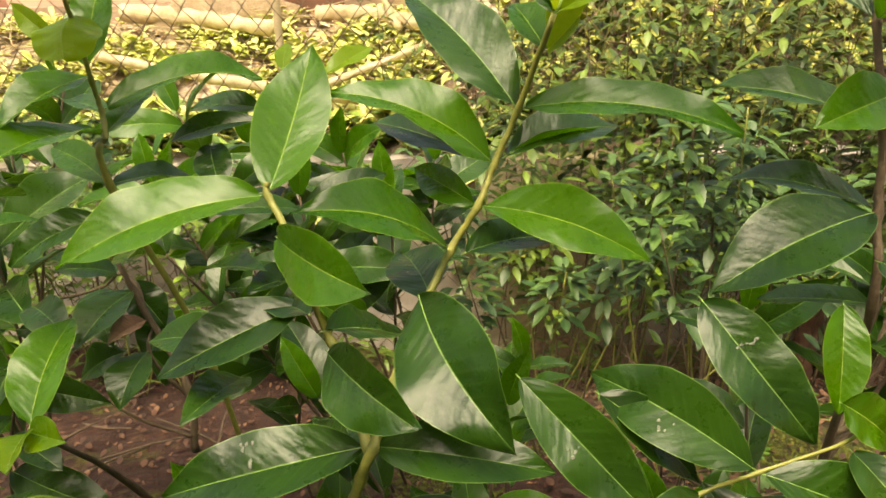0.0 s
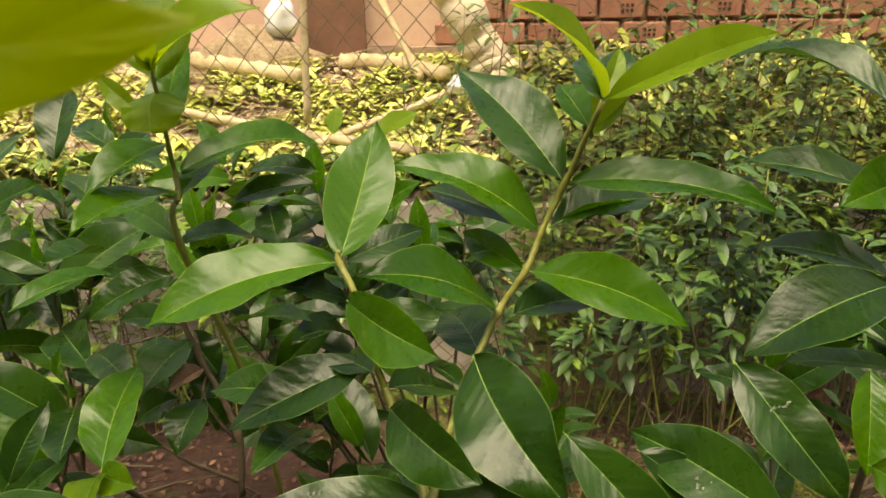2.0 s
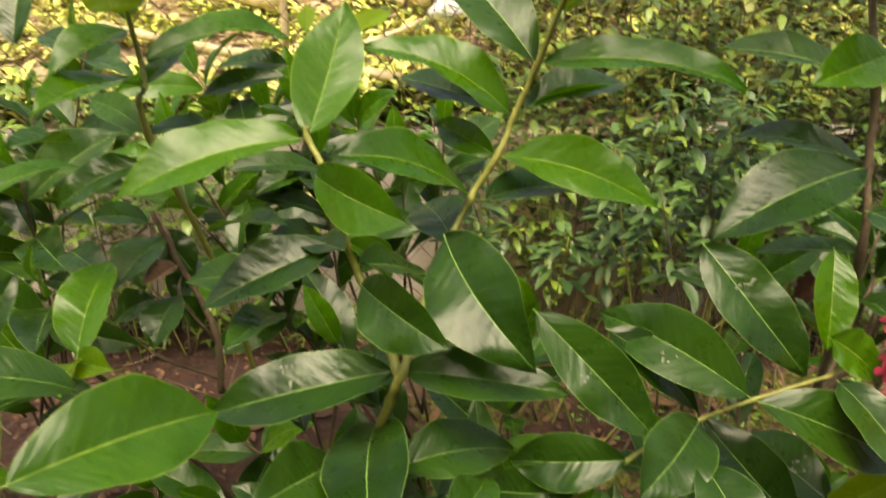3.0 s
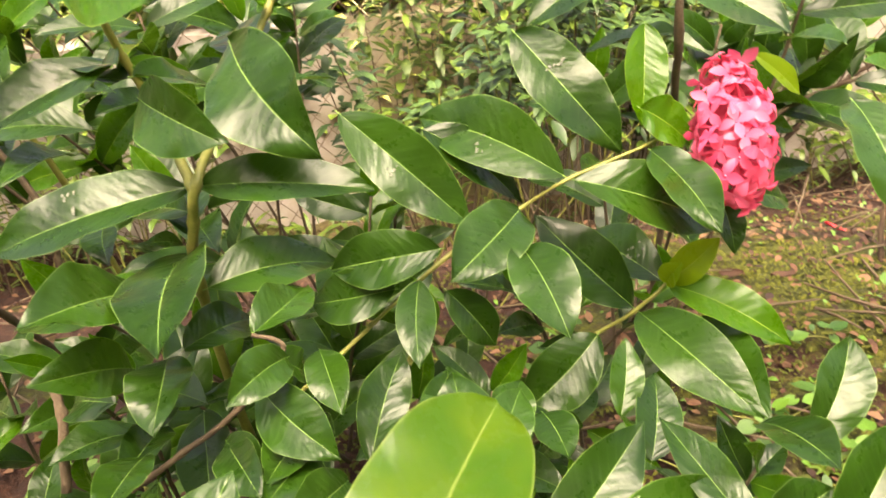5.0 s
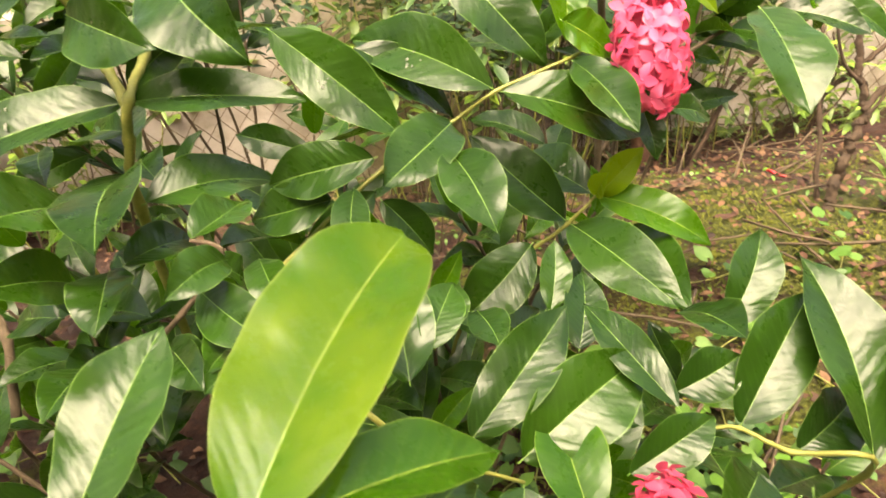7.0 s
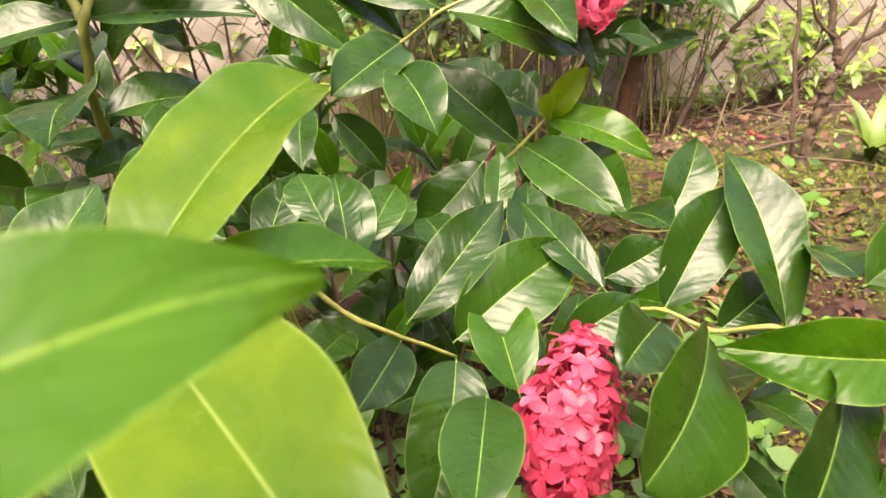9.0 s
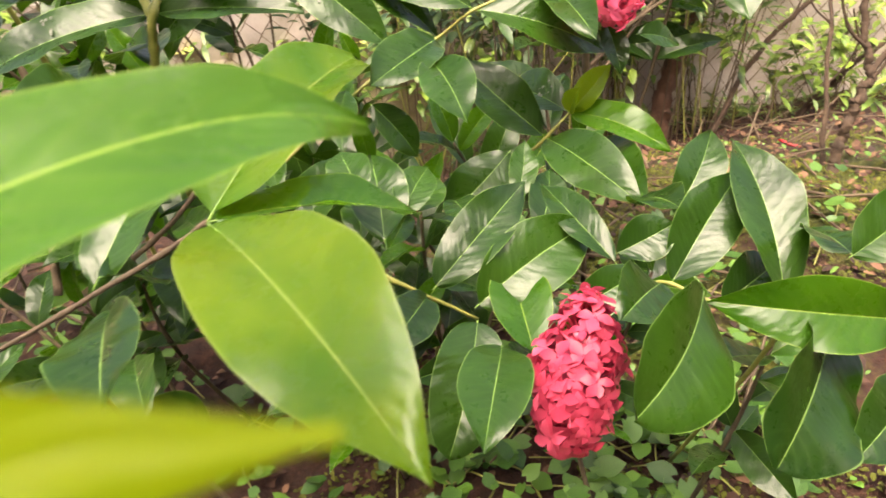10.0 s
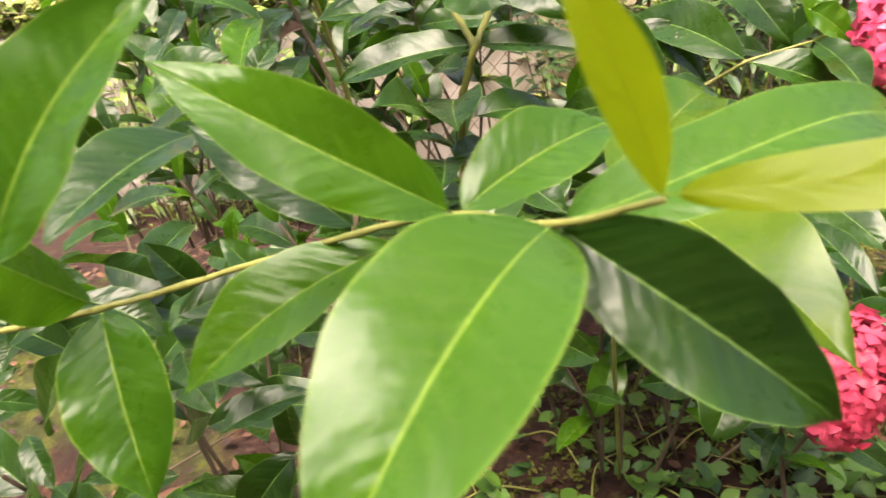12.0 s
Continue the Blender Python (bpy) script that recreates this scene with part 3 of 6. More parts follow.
WHITE = rough_stuff("white_scrap", ((0.3, (0.55, 0.55, 0.56)), (0.7, (0.8, 0.8, 0.8))), 20, 0.5, 0.004, 0.5)
stone("white_stone", (0.006, 2.55, 0.50), (0.055, 0.05, 0.04), WHITE, "small white stone lying in yellow grass", 2.2)
stone("plastic_bag", (-0.745, 3.01, 0.695), (0.07, 0.045, 0.075), WHITE, "crumpled white plastic bag lying on a straw heap", 6.1)
heap = stone("straw_heap", (-0.88, 3.0, 0.46), (0.30, 0.10, 0.19), rough_stuff("pale_straw", ((0.3, (0.30, 0.20, 0.11)), (0.5, (0.50, 0.37, 0.23)), (0.7, (0.70, 0.56, 0.40))), 22, 1.0, 0.02, 0.9), "heap of pale dry straw and leaves against the far wall", 3.7)
tagged(heap, "", "heap", "", "stuff")


def blade_field(name, n, where, size, mat, seed, broad=0.3, rise=0.6):
    """Many bent blades or small leaves, each of three quads."""
    rnd = random.Random(seed)
    v, f = [], []
    for _ in range(n):
        x, y = where(rnd)
        z = ground_height(x, y)
        ang, L = rnd.uniform(0, 6.28), size * rnd.uniform(0.5, 1.4)
        d, s = Vector((math.cos(ang), math.sin(ang), 0)), Vector((-math.sin(ang), math.cos(ang), 0))
        up = rnd.uniform(0.3, 1.0) * rise
        w = L * broad * rnd.uniform(0.7, 1.3) / 2
        k = len(v)
        lift = rnd.uniform(0, rise) * L * 0.8
        for q, ww in ((0, 0.15), (0.35, 1.0), (0.7, 0.8), (1.0, 0.05)):
            c = Vector((x, y, z + lift)) + d * (L * q * 0.8) + Vector((0, 0, L * up * (q * 1.5 - q * q)))
            v += [c - s * w * ww, c + s * w * ww]
        for i in range(3):
            f.append((k + 2 * i, k + 2 * i + 1, k + 2 * i + 3, k + 2 * i + 2))
    return new(name, mesh_of(name, v, f, mat))


def yard_spot(rnd):
    while True:
        x, y = rnd.uniform(-2.0, 0.5), rnd.uniform(2.1, 3.1)
        if behind_fence(x, y) > 0.18 and noise.noise((x * 3.2, y * 4.6, 5)) > -0.12 and (x < 0.15 or rnd.random() < 0.15):
            return x, y


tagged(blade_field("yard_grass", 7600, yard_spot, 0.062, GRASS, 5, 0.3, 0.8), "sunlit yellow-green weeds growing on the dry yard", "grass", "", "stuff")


def litter_spot(rnd):
    while True:
        x, y = rnd.uniform(-2.0, 2.2), rnd.uniform(2.1, 3.1)
        if behind_fence(x, y) > 0.18 and (x < 0.25 or rnd.random() < 0.06):
            return x, y


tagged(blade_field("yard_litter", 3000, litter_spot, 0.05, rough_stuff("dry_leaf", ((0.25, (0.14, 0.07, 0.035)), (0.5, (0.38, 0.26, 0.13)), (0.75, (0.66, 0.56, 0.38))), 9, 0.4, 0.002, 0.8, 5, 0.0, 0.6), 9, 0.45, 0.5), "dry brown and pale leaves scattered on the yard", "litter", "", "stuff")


def shady_spot(rnd):
    while True:
        x, y = rnd.uniform(0.15, 2.2), rnd.uniform(1.9, 3.0)
        if behind_fence(x, y) > 0.14:
            return x, y


tagged(blade_field("yard_weeds", 3600, shady_spot, 0.10, rough_stuff("olive_weed_leaf", ((0.3, (0.05, 0.065, 0.012)), (0.55, (0.22, 0.24, 0.04)), (0.75, (0.48, 0.47, 0.11))), 10, 0.2, 0.001, 0.5, 5, 0.0, 0.5), 15, 0.26, 1.0), "olive green weeds covering the yard in front of the bricks", "weed", "", "stuff")


def kerb_edge(rnd):
    p = FENCE_A + ALONG * rnd.uniform(1.2, 3.4) + BEHIND * rnd.uniform(0.10, 0.26)
    return p.x, p.y


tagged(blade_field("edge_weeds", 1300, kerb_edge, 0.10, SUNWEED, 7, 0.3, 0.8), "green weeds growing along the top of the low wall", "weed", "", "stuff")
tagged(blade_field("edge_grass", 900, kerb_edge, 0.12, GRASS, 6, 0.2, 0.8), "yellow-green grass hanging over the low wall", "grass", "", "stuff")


def bed_spot(rnd):
    while True:
        x, y = rnd.uniform(-1.2, 1.7), rnd.uniform(-0.1, 1.9)
        if behind_fence(x, y) < 0.02:
            return x, y


def bank_spot(rnd):
    while True:
        x, y = rnd.uniform(0.25, 1.75), rnd.uniform(0.15, 1.85)
        if behind_fence(x, y) < -0.05 and noise.noise((x * 3.1, y * 3.1, 7.7)) > -0.25:
            return x, y


PALELITTER = rough_stuff("bank_litter", ((0.25, (0.02, 0.008, 0.004)), (0.5, (0.06, 0.024, 0.011)), (0.75, (0.15, 0.08, 0.04))), 24, 0.4, 0.002, 0.8, 5, 0.0, 0.7)
tagged(blade_field("bank_litter", 1300, bank_spot, 0.024, PALELITTER, 48, 0.5, 0.5), "curled reddish dead leaves scattered over the mossy bank", "litter", "", "stuff")
tagged(blade_field("seedlings", 700, bank_spot, 0.016, VINE, 49, 0.5, 0.9), "tiny green seedlings growing in the moss", "weed", "", "stuff")
tagged(blade_field("leaf_litter", 5200, bed_spot, 0.019, LITTER, 8, 0.5, 0.7), "brown dead leaves lying on the soil", "litter", "", "stuff")


def fence_foot(rnd):
    s, d = rnd.uniform(1.6, 5.4), -abs(rnd.gauss(0, 0.09))
    p = FENCE_A + ALONG * s + BEHIND * d
    return p.x, p.y


tagged(blade_field("fence_grass", 700, fence_foot, 0.08, WEED, 12, 0.16, 0.9), "thin green grass at the foot of the fence", "grass", "", "stuff")


# ---- weeds along the fence ----
def weed(name, base, tall, spread_, n_stems, leaf_len, leaf_n, mat, label, seed, category="weed", group="", low=0.3):
    """A slender plant: crooked stems as parts, foliage joined as one part."""
    rnd = random.Random(seed)
    ob = thing(name, label, category, group)
    b = Vector(base)
    v, f = [], []
    for i in range(n_stems):
        top = b + Vector((rnd.gauss(0, spread_), rnd.gauss(0, spread_ * 0.6), tall * rnd.uniform(0.7, 1.08)))
        q = b + Vector((rnd.gauss(0, 0.02), rnd.gauss(0, 0.02), -0.02))
        mid = (q + top) / 2 + Vector((rnd.gauss(0, 0.03), rnd.gauss(0, 0.03), 0))
        stem(ob, [tuple(q), tuple(mid), tuple(top)], 0.0022, 0.001, BARK if i % 3 else GREENSTEM)
        path = smooth_path([q, mid, top], 20)
        for _ in range(leaf_n):
            c = path[min(len(path) - 1, int(len(path) * (low + (1 - low) * rnd.random() ** 0.7)))]
            ang, L = rnd.uniform(0, 6.28), leaf_len * rnd.uniform(0.5, 1.25)
            d = Vector((math.cos(ang), math.sin(ang), rnd.uniform(-0.5, 0.7))).normalized()
            s = d.cross(Vector((0, 0, 1))).normalized()
            nn = s.cross(d)
            c = c + d * rnd.uniform(0.004, 0.045)
            w = L * rnd.uniform(0.16, 0.24)
            k = len(v)
            droop = rnd.uniform(0.1, 0.35)
            for t_, ww in ((0, 0.12), (0.3, 0.9), (0.6, 0.95), (0.85, 0.5), (1, 0.03)):
                m = c + d * (L * t_) - Vector((0, 0, L * droop * t_ * t_))
                v += [m - s * w * ww + nn * w * ww * 0.3, m, m + s * w * ww + nn * w * ww * 0.3]
            for j in range(4):
                for i2 in range(2):
                    a0 = k + 3 * j + i2
                    f.append((a0, a0 + 1, a0 + 4, a0 + 3))
    fo = new("foliage", mesh_of("foliage", v, f, mat))
    fo.parent = ob
    fo["kind"] = "stuff"
    return ob


rw = random.Random(31)
for i in range(30):
    p = FENCE_A + ALONG * (3.35 + 1.15 * (i / 29) ** 0.8 + rw.uniform(-0.05, 0.05)) + BEHIND * rw.uniform(-0.4, -0.06)
    z = ground_height(p.x, p.y)
    weed("weed", (p.x, p.y, z), rw.uniform(0.5, 0.86) - z, 0.09, 3, 0.046, 76, WEED, "tall thin-stemmed green weed growing by the wire fence", 100 + i, "weed", "weeds along the fence", 0.32)
for i in range(14):
    p = FENCE_A + ALONG * (3.15 + 1.3 * i / 13 + rw.uniform(-0.06, 0.06)) + BEHIND * rw.uniform(0.12, 0.4)
    z = ground_height(p.x, p.y)
    weed("weed", (p.x, p.y, z), rw.uniform(0.62, 0.95) - z, 0.06, 3, 0.05, 24, WEED, "tall dark-stemmed weed growing behind the wire fence", 160 + i, "weed", "weeds behind the fence", 0.25)
for i, (x, y, top) in enumerate(((0.28, 1.05, 0.58), (0.42, 1.0, 0.60), (0.54, 1.1, 0.56), (0.17, 1.15, 0.50), (-0.95, 1.75, 0.42), (-0.65, 1.8, 0.38))):
    z = ground_height(x, y)
    weed("pepper_plant", (x, y, z), top - z, 0.10, 5, 0.036, 60, PEPPER, "bushy small-leaved green garden plant growing in front of the fence", 300 + i, "plant", "small-leaved plants", 0.76)
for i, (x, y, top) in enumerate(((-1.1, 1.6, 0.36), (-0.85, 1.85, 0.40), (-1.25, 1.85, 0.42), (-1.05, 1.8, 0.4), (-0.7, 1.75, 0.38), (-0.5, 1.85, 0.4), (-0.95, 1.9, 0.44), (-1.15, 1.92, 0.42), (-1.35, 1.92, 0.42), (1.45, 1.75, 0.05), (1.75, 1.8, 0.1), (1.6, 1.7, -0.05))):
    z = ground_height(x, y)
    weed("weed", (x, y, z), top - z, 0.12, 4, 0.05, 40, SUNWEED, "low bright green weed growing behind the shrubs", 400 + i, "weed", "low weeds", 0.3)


def twig_field(name, n, where, mat, seed):
    """Thin dry sticks scattered at all angles."""
    rnd = random.Random(seed)
    v, f = [], []
    for _ in range(n):
        x, y = where(rnd)
        ang, L = rnd.uniform(0, 6.28), rnd.uniform(0.05, 0.28)
        z = ground_height(x, y)
        a_ = Vector((x, y, z + rnd.uniform(0.005, 0.04)))
        b_ = a_ + Vector((L * math.cos(ang), L * math.sin(ang), rnd.uniform(-0.01, 0.06)))
        tube_data([a_, (a_ + b_) / 2 + Vector((0, 0, rnd.uniform(-0.01, 0.015))), b_], [0.003, 0.0026, 0.0016], 5, v, f)
    return new(name, mesh_of(name, v, f, mat))


tagged(twig_field("dry_twigs", 520, litter_spot, DEADWOOD, 23), "pale dry twigs and straw scattered on the yard", "twigs", "", "stuff")
tagged(twig_field("bank_twigs", 130, bank_spot, BARK, 27), "thin brown twigs lying on the mossy bank", "twigs", "", "stuff")
tagged(twig_field("fallen_twigs", 90, bed_spot, BARK, 24), "brown fallen twigs lying on the soil", "twigs", "", "stuff")

# ---- the shrubs, leaf by leaf ----
shrub_mid = thing("ixora_shrub", "leafy ixora shrub with glossy dark green leaves on upright stems", "shrub", "ixora shrubs", (-0.05, 0.62, 0.02))
shrub_right = thing("ixora_shrub", "ixora shrub with dark green leaves and a pink-red flower head", "shrub", "ixora shrubs", (0.42, 0.62, 0.02))
shrub_low = thing("ixora_shrub", "low ixora shrub with broad leaves and a red flower head", "shrub", "ixora shrubs", (0.22, 0.3, 0.02))
shrub_near = thing("ixora_shrub", "young ixora shrub with bright yellow-green new leaves at the tips", "shrub", "ixora shrubs", (-0.2, 0.0, 0.0))
shrub_left = thing("ixora_shrub", "ixora shrub with pale new leaves on top beside the fence", "shrub", "ixora shrubs", (-0.3, 0.75, 0.02))
for s_ in (shrub_mid, shrub_right, shrub_low, shrub_near, shrub_left): s_.location = (0, 0, 0)
leaf(shrub_mid, (-0.098, 0.468, 0.743), (-0.228, 0.425, 0.713), 0.056, (0, -0.39, 0.92), 0.08, 0.12, "mid", 0)
leaf(shrub_mid, (-0.098, 0.468, 0.743), (-0.078, 0.576, 0.821), 0.053, (0, -0.64, 0.77), -0.04, 0.10, "mid", 8)
leaf(shrub_mid, (-0.091, 0.447, 0.722), (-0.021, 0.375, 0.718), 0.044, (0, -0.92, 0.38), 0.06, 0.1, "mid", 15)
leaf(shrub_mid, (-0.078, 0.474, 0.656), (-0.185, 0.43, 0.622), 0.048, (0, -0.39, 0.92), 0.08, 0.12, "old", 0)
leaf(shrub_mid, (-0.078, 0.474, 0.656), (-0.046, 0.521, 0.6), 0.034, (0, -0.64, 0.77), 0.05, 0.15, "mid")
leaf(shrub_mid, (-0.078, 0.474, 0.656), (-0.081, 0.524, 0.65), 0.018, (0, -0.64, 0.77), 0.05, 0.2, "lime")
leaf(shrub_mid, (-0.063, 0.429, 0.643), (0.002, 0.357, 0.634), 0.050, (0, -0.92, 0.38), 0.08, 0.12, "old", 10)
leaf(shrub_mid, (-0.065, 0.43, 0.658), (-0.011, 0.494, 0.603), 0.042, (0, -0.25, 0.97), 0.08, 0.12, "old")
leaf(shrub_mid, (-0.074, 0.443, 0.663), (-0.12, 0.512, 0.627), 0.038, (0, -0.25, 0.97), 0.08, 0.12, "old")
leaf(shrub_mid, (0.078, 0.557, 0.772), (-0.01, 0.648, 0.852), 0.060, (0, -0.64, 0.77), 0.05, 0.12, "old", 5)
leaf(shrub_mid, (0.078, 0.557, 0.772), (0.236, 0.517, 0.76), 0.046, (0, -0.39, 0.92), 0.12, 0.12, "mid", 0)
leaf(shrub_mid, (0.06, 0.556, 0.729), (-0.066, 0.568, 0.787), 0.054, (0, -0.39, 0.92), 0.11, 0.13, "mid", 0)
leaf(shrub_mid, (0.06, 0.556, 0.729), (-0.045, 0.621, 0.748), 0.055, (0, -0.45, 0.89), 0.06, 0.1, "old", 15)
leaf(shrub_mid, (0.066, 0.553, 0.735), (0.175, 0.603, 0.741), 0.050, (0, -0.25, 0.97), 0.08, 0.12, "old")
leaf(shrub_mid, (0.07, 0.558, 0.735), (0.162, 0.598, 0.736), 0.034, (0, 0.5, 0.85), 0.06, 0.1, "mid")
leaf(shrub_mid, (0.046, 0.541, 0.7), (-0.006, 0.608, 0.708), 0.029, (0, -0.92, 0.38), 0.05, 0.16, "mid")
leaf(shrub_mid, (0.046, 0.541, 0.7), (0.172, 0.493, 0.671), 0.050, (0, -0.56, 0.83), 0.10, 0.14, "mid", 4)
leaf(shrub_mid, (0.032, 0.518, 0.669), (0.127, 0.572, 0.652), 0.048, (0, -0.25, 0.97), 0.07, 0.12, "old")
leaf(shrub_mid, (0.023, 0.535, 0.664), (-0.09, 0.488, 0.721), 0.054, (0, -0.39, 0.92), 0.12, 0.12, "mid", 0)
leaf(shrub_mid, (0.0, 0.466, 0.664), (0.06, 0.349, 0.621), 0.068, (0, -0.92, 0.38), 0.09, 0.10, "old", 6)
leaf(shrub_mid, (0.008, 0.508, 0.634), (-0.02, 0.593, 0.633), 0.054, (0, -0.64, 0.77), 0.05, 0.1, "old")
leaf(shrub_mid, (0.099, 0.53, 0.845), (0.225, 0.536, 0.892), 0.034, (0, -0.45, 0.89), 0.10, 0.22, "lime", 12)
leaf(shrub_mid, (0.099, 0.53, 0.845), (0.022, 0.458, 0.921), 0.031, (0, -0.45, 0.89), 0.10, 0.2, "lime", -14)
leaf(shrub_mid, (0.099, 0.53, 0.845), (0.116, 0.561, 0.88), 0.015, (0, -0.95, 0.1), 0.03, 0.2, "lime")
leaf(shrub_mid, (0.102, 0.586, 0.81), (0.079, 0.626, 0.841), 0.033, (0, -0.64, 0.77), 0.05, 0.2, "mid")
leaf(shrub_mid, (0.101, 0.58, 0.811), (0.128, 0.548, 0.853), 0.042, (0, -0.64, 0.77), -0.05, 0.2, "lime")
leaf(shrub_mid, (0.099, 0.53, 0.845), (0.09, 0.583, 0.871), 0.033, (0, -0.64, 0.77), 0.05, 0.12, "old")
leaf(shrub_mid, (0.099, 0.53, 0.845), (0.122, 0.576, 0.876), 0.028, (0, -0.64, 0.77), 0.05, 0.12, "old")
scar(leaf(shrub_mid, (-0.035, 0.395, 0.588), (-0.173, 0.376, 0.564), 0.054, (0, -0.39, 0.92), 0.08, 0.12, "old", 0), 0.011, 0.078, 0.006, 28)
leaf(shrub_mid, (-0.035, 0.395, 0.588), (0.089, 0.378, 0.577), 0.045, (0, -0.45, 0.89), 0.05, 0.12, "old", -8)
leaf(shrub_mid, (-0.056, 0.415, 0.521), (-0.044, 0.262, 0.55), 0.062, (0, -0.64, 0.77), 0.08, 0.10, "old", 4)
leaf(shrub_mid, (-0.085, 0.364, 0.526), (-0.121, 0.282, 0.57), 0.050, (0, -0.64, 0.77), 0.10, 0.14, "old", -8)
leaf(shrub_mid, (-0.04, 0.36, 0.524), (0.053, 0.402, 0.502), 0.050, (0, -0.45, 0.89), 0.10, 0.12, "old", -8)
leaf(shrub_mid, (-0.047, 0.409, 0.56), (-0.102, 0.483, 0.521), 0.040, (0, -0.45, 0.89), 0.08, 0.12, "old")
leaf(shrub_mid, (-0.052, 0.408, 0.54), (-0.071, 0.506, 0.532), 0.040, (0, -0.45, 0.89), 0.08, 0.12, "old")
leaf(shrub_mid, (-0.095, 0.335, 0.483), (-0.132, 0.28, 0.528), 0.040, (0, -0.64, 0.77), 0.12, 0.16, "old", -10)
leaf(shrub_mid, (-0.067, 0.329, 0.494), (-0.064, 0.259, 0.493), 0.043, (0, -0.64, 0.77), 0.08, 0.10, "old")
leaf(shrub_mid, (-0.061, 0.338, 0.49), (-0.019, 0.39, 0.469), 0.042, (0, -0.45, 0.89), 0.08, 0.10, "old")
leaf(shrub_mid, (-0.106, 0.315, 0.471), (-0.152, 0.347, 0.448), 0.036, (0, -0.45, 0.89), 0.08, 0.10, "old")
leaf(shrub_mid, (-0.14, 0.479, 0.585), (-0.164, 0.405, 0.601), 0.034, (0, -0.45, 0.89), 0.10, 0.14, "old")
leaf(shrub_mid, (-0.129, 0.507, 0.591), (-0.237, 0.53, 0.587), 0.040, (0, -0.45, 0.89), 0.10, 0.14, "old")
leaf(shrub_mid, (-0.122, 0.437, 0.542), (-0.108, 0.389, 0.536), 0.027, (0, -0.45, 0.89), 0.08, 0.14, "old")
leaf(shrub_low, (-0.001, 0.304, 0.524), (0.03, 0.365, 0.511), 0.036, (0, -0.64, 0.77), 0.05, 0.16, "old", -6)
leaf(shrub_low, (0.021, 0.293, 0.511), (-0.011, 0.244, 0.523), 0.031, (0, -0.64, 0.77), 0.10, 0.16, "old", -10)
leaf(shrub_low, (0, 0.281, 0.5), (0.049, 0.227, 0.484), 0.038, (0, -0.64, 0.77), 0.08, 0.12, "old")
leaf(shrub_low, (0.007, 0.29, 0.514), (0.026, 0.312, 0.473), 0.025, (0, -0.45, 0.89), 0.08, 0.12, "old")
leaf(shrub_low, (0.035, 0.328, 0.483), (0.049, 0.271, 0.474), 0.030, (0, -0.64, 0.77), 0.08, 0.12, "old")
leaf(shrub_low, (-0.031, 0.279, 0.458), (0.005, 0.231, 0.465), 0.030, (0, -0.64, 0.77), 0.08, 0.12, "old")
leaf(shrub_low, (0.023, 0.273, 0.454), (0.007, 0.214, 0.488), 0.035, (0, -0.64, 0.77), 0.08, 0.12, "old")
leaf(shrub_low, (-0.108, 0.286, 0.428), (-0.099, 0.352, 0.404), 0.035, (0, -0.64, 0.77), 0.08, 0.12, "old")
leaf(shrub_low, (-0.091, 0.293, 0.44), (-0.1, 0.226, 0.461), 0.032, (0, -0.64, 0.77), 0.08, 0.12, "old")
leaf(shrub_low, (-0.029, 0.275, 0.459), (-0.001, 0.222, 0.465), 0.030, (0, -0.64, 0.77), 0.08, 0.12, "old")
leaf(shrub_low, (0.026, 0.258, 0.46), (0.005, 0.201, 0.484), 0.032, (0, -0.64, 0.77), 0.08, 0.12, "old")
leaf(shrub_low, (0.049, 0.237, 0.451), (0.018, 0.183, 0.484), 0.035, (0, -0.64, 0.77), 0.08, 0.12, "old")
scar(leaf(shrub_right, (0.235, 0.4, 0.552), (0.132, 0.484, 0.578), 0.057, (0, -0.64, 0.77), 0.12, 0.14, "old", -8), -0.011, 0.067, 0.005, 55)
scar(leaf(shrub_right, (0.068, 0.438, 0.613), (0.156, 0.373, 0.538), 0.048, (0, -0.64, 0.77), 0.10, 0.12, "old", 8), 0.007, 0.066, 0.005, 56)
leaf(shrub_right, (0.199, 0.403, 0.53), (0.132, 0.327, 0.526), 0.051, (0, -0.64, 0.77), 0.05, 0.10, "old", 4)
leaf(shrub_right, (0.133, 0.357, 0.534), (0.049, 0.38, 0.512), 0.043, (0, -0.64, 0.77), 0.10, 0.12, "old", -6)
leaf(shrub_right, (0.096, 0.353, 0.507), (0.029, 0.377, 0.485), 0.041, (0, -0.64, 0.77), 0.08, 0.12, "old")
leaf(shrub_right, (0.112, 0.347, 0.518), (0.103, 0.282, 0.494), 0.028, (0, -0.64, 0.77), 0.06, 0.12, "old")
leaf(shrub_right, (0.13, 0.357, 0.498), (0.165, 0.345, 0.445), 0.032, (0, -0.64, 0.77), 0.06, 0.12, "old")
leaf(shrub_right, (0.187, 0.361, 0.527), (0.202, 0.275, 0.506), 0.045, (0, -0.64, 0.77), 0.07, 0.12, "old", 6)
leaf(shrub_right, (0.129, 0.452, 0.585), (0.202, 0.418, 0.525), 0.040, (0, -0.45, 0.89), 0.07, 0.12, "old")
leaf(shrub_right, (0.297, 0.392, 0.418), (0.223, 0.457, 0.486), 0.053, (0, -0.64, 0.77), 0.06, 0.12, "old")
scar(leaf(shrub_right, (0.322, 0.395, 0.44), (0.274, 0.483, 0.443), 0.050, (0, -0.64, 0.77), 0.06, 0.12, "old"), 0.005, 0.040, 0.006, 65)
leaf(shrub_right, (0.322, 0.395, 0.44), (0.357, 0.385, 0.488), 0.030, (-0.11, -0.5, 0.86), 0.03, 0.1, "lime")
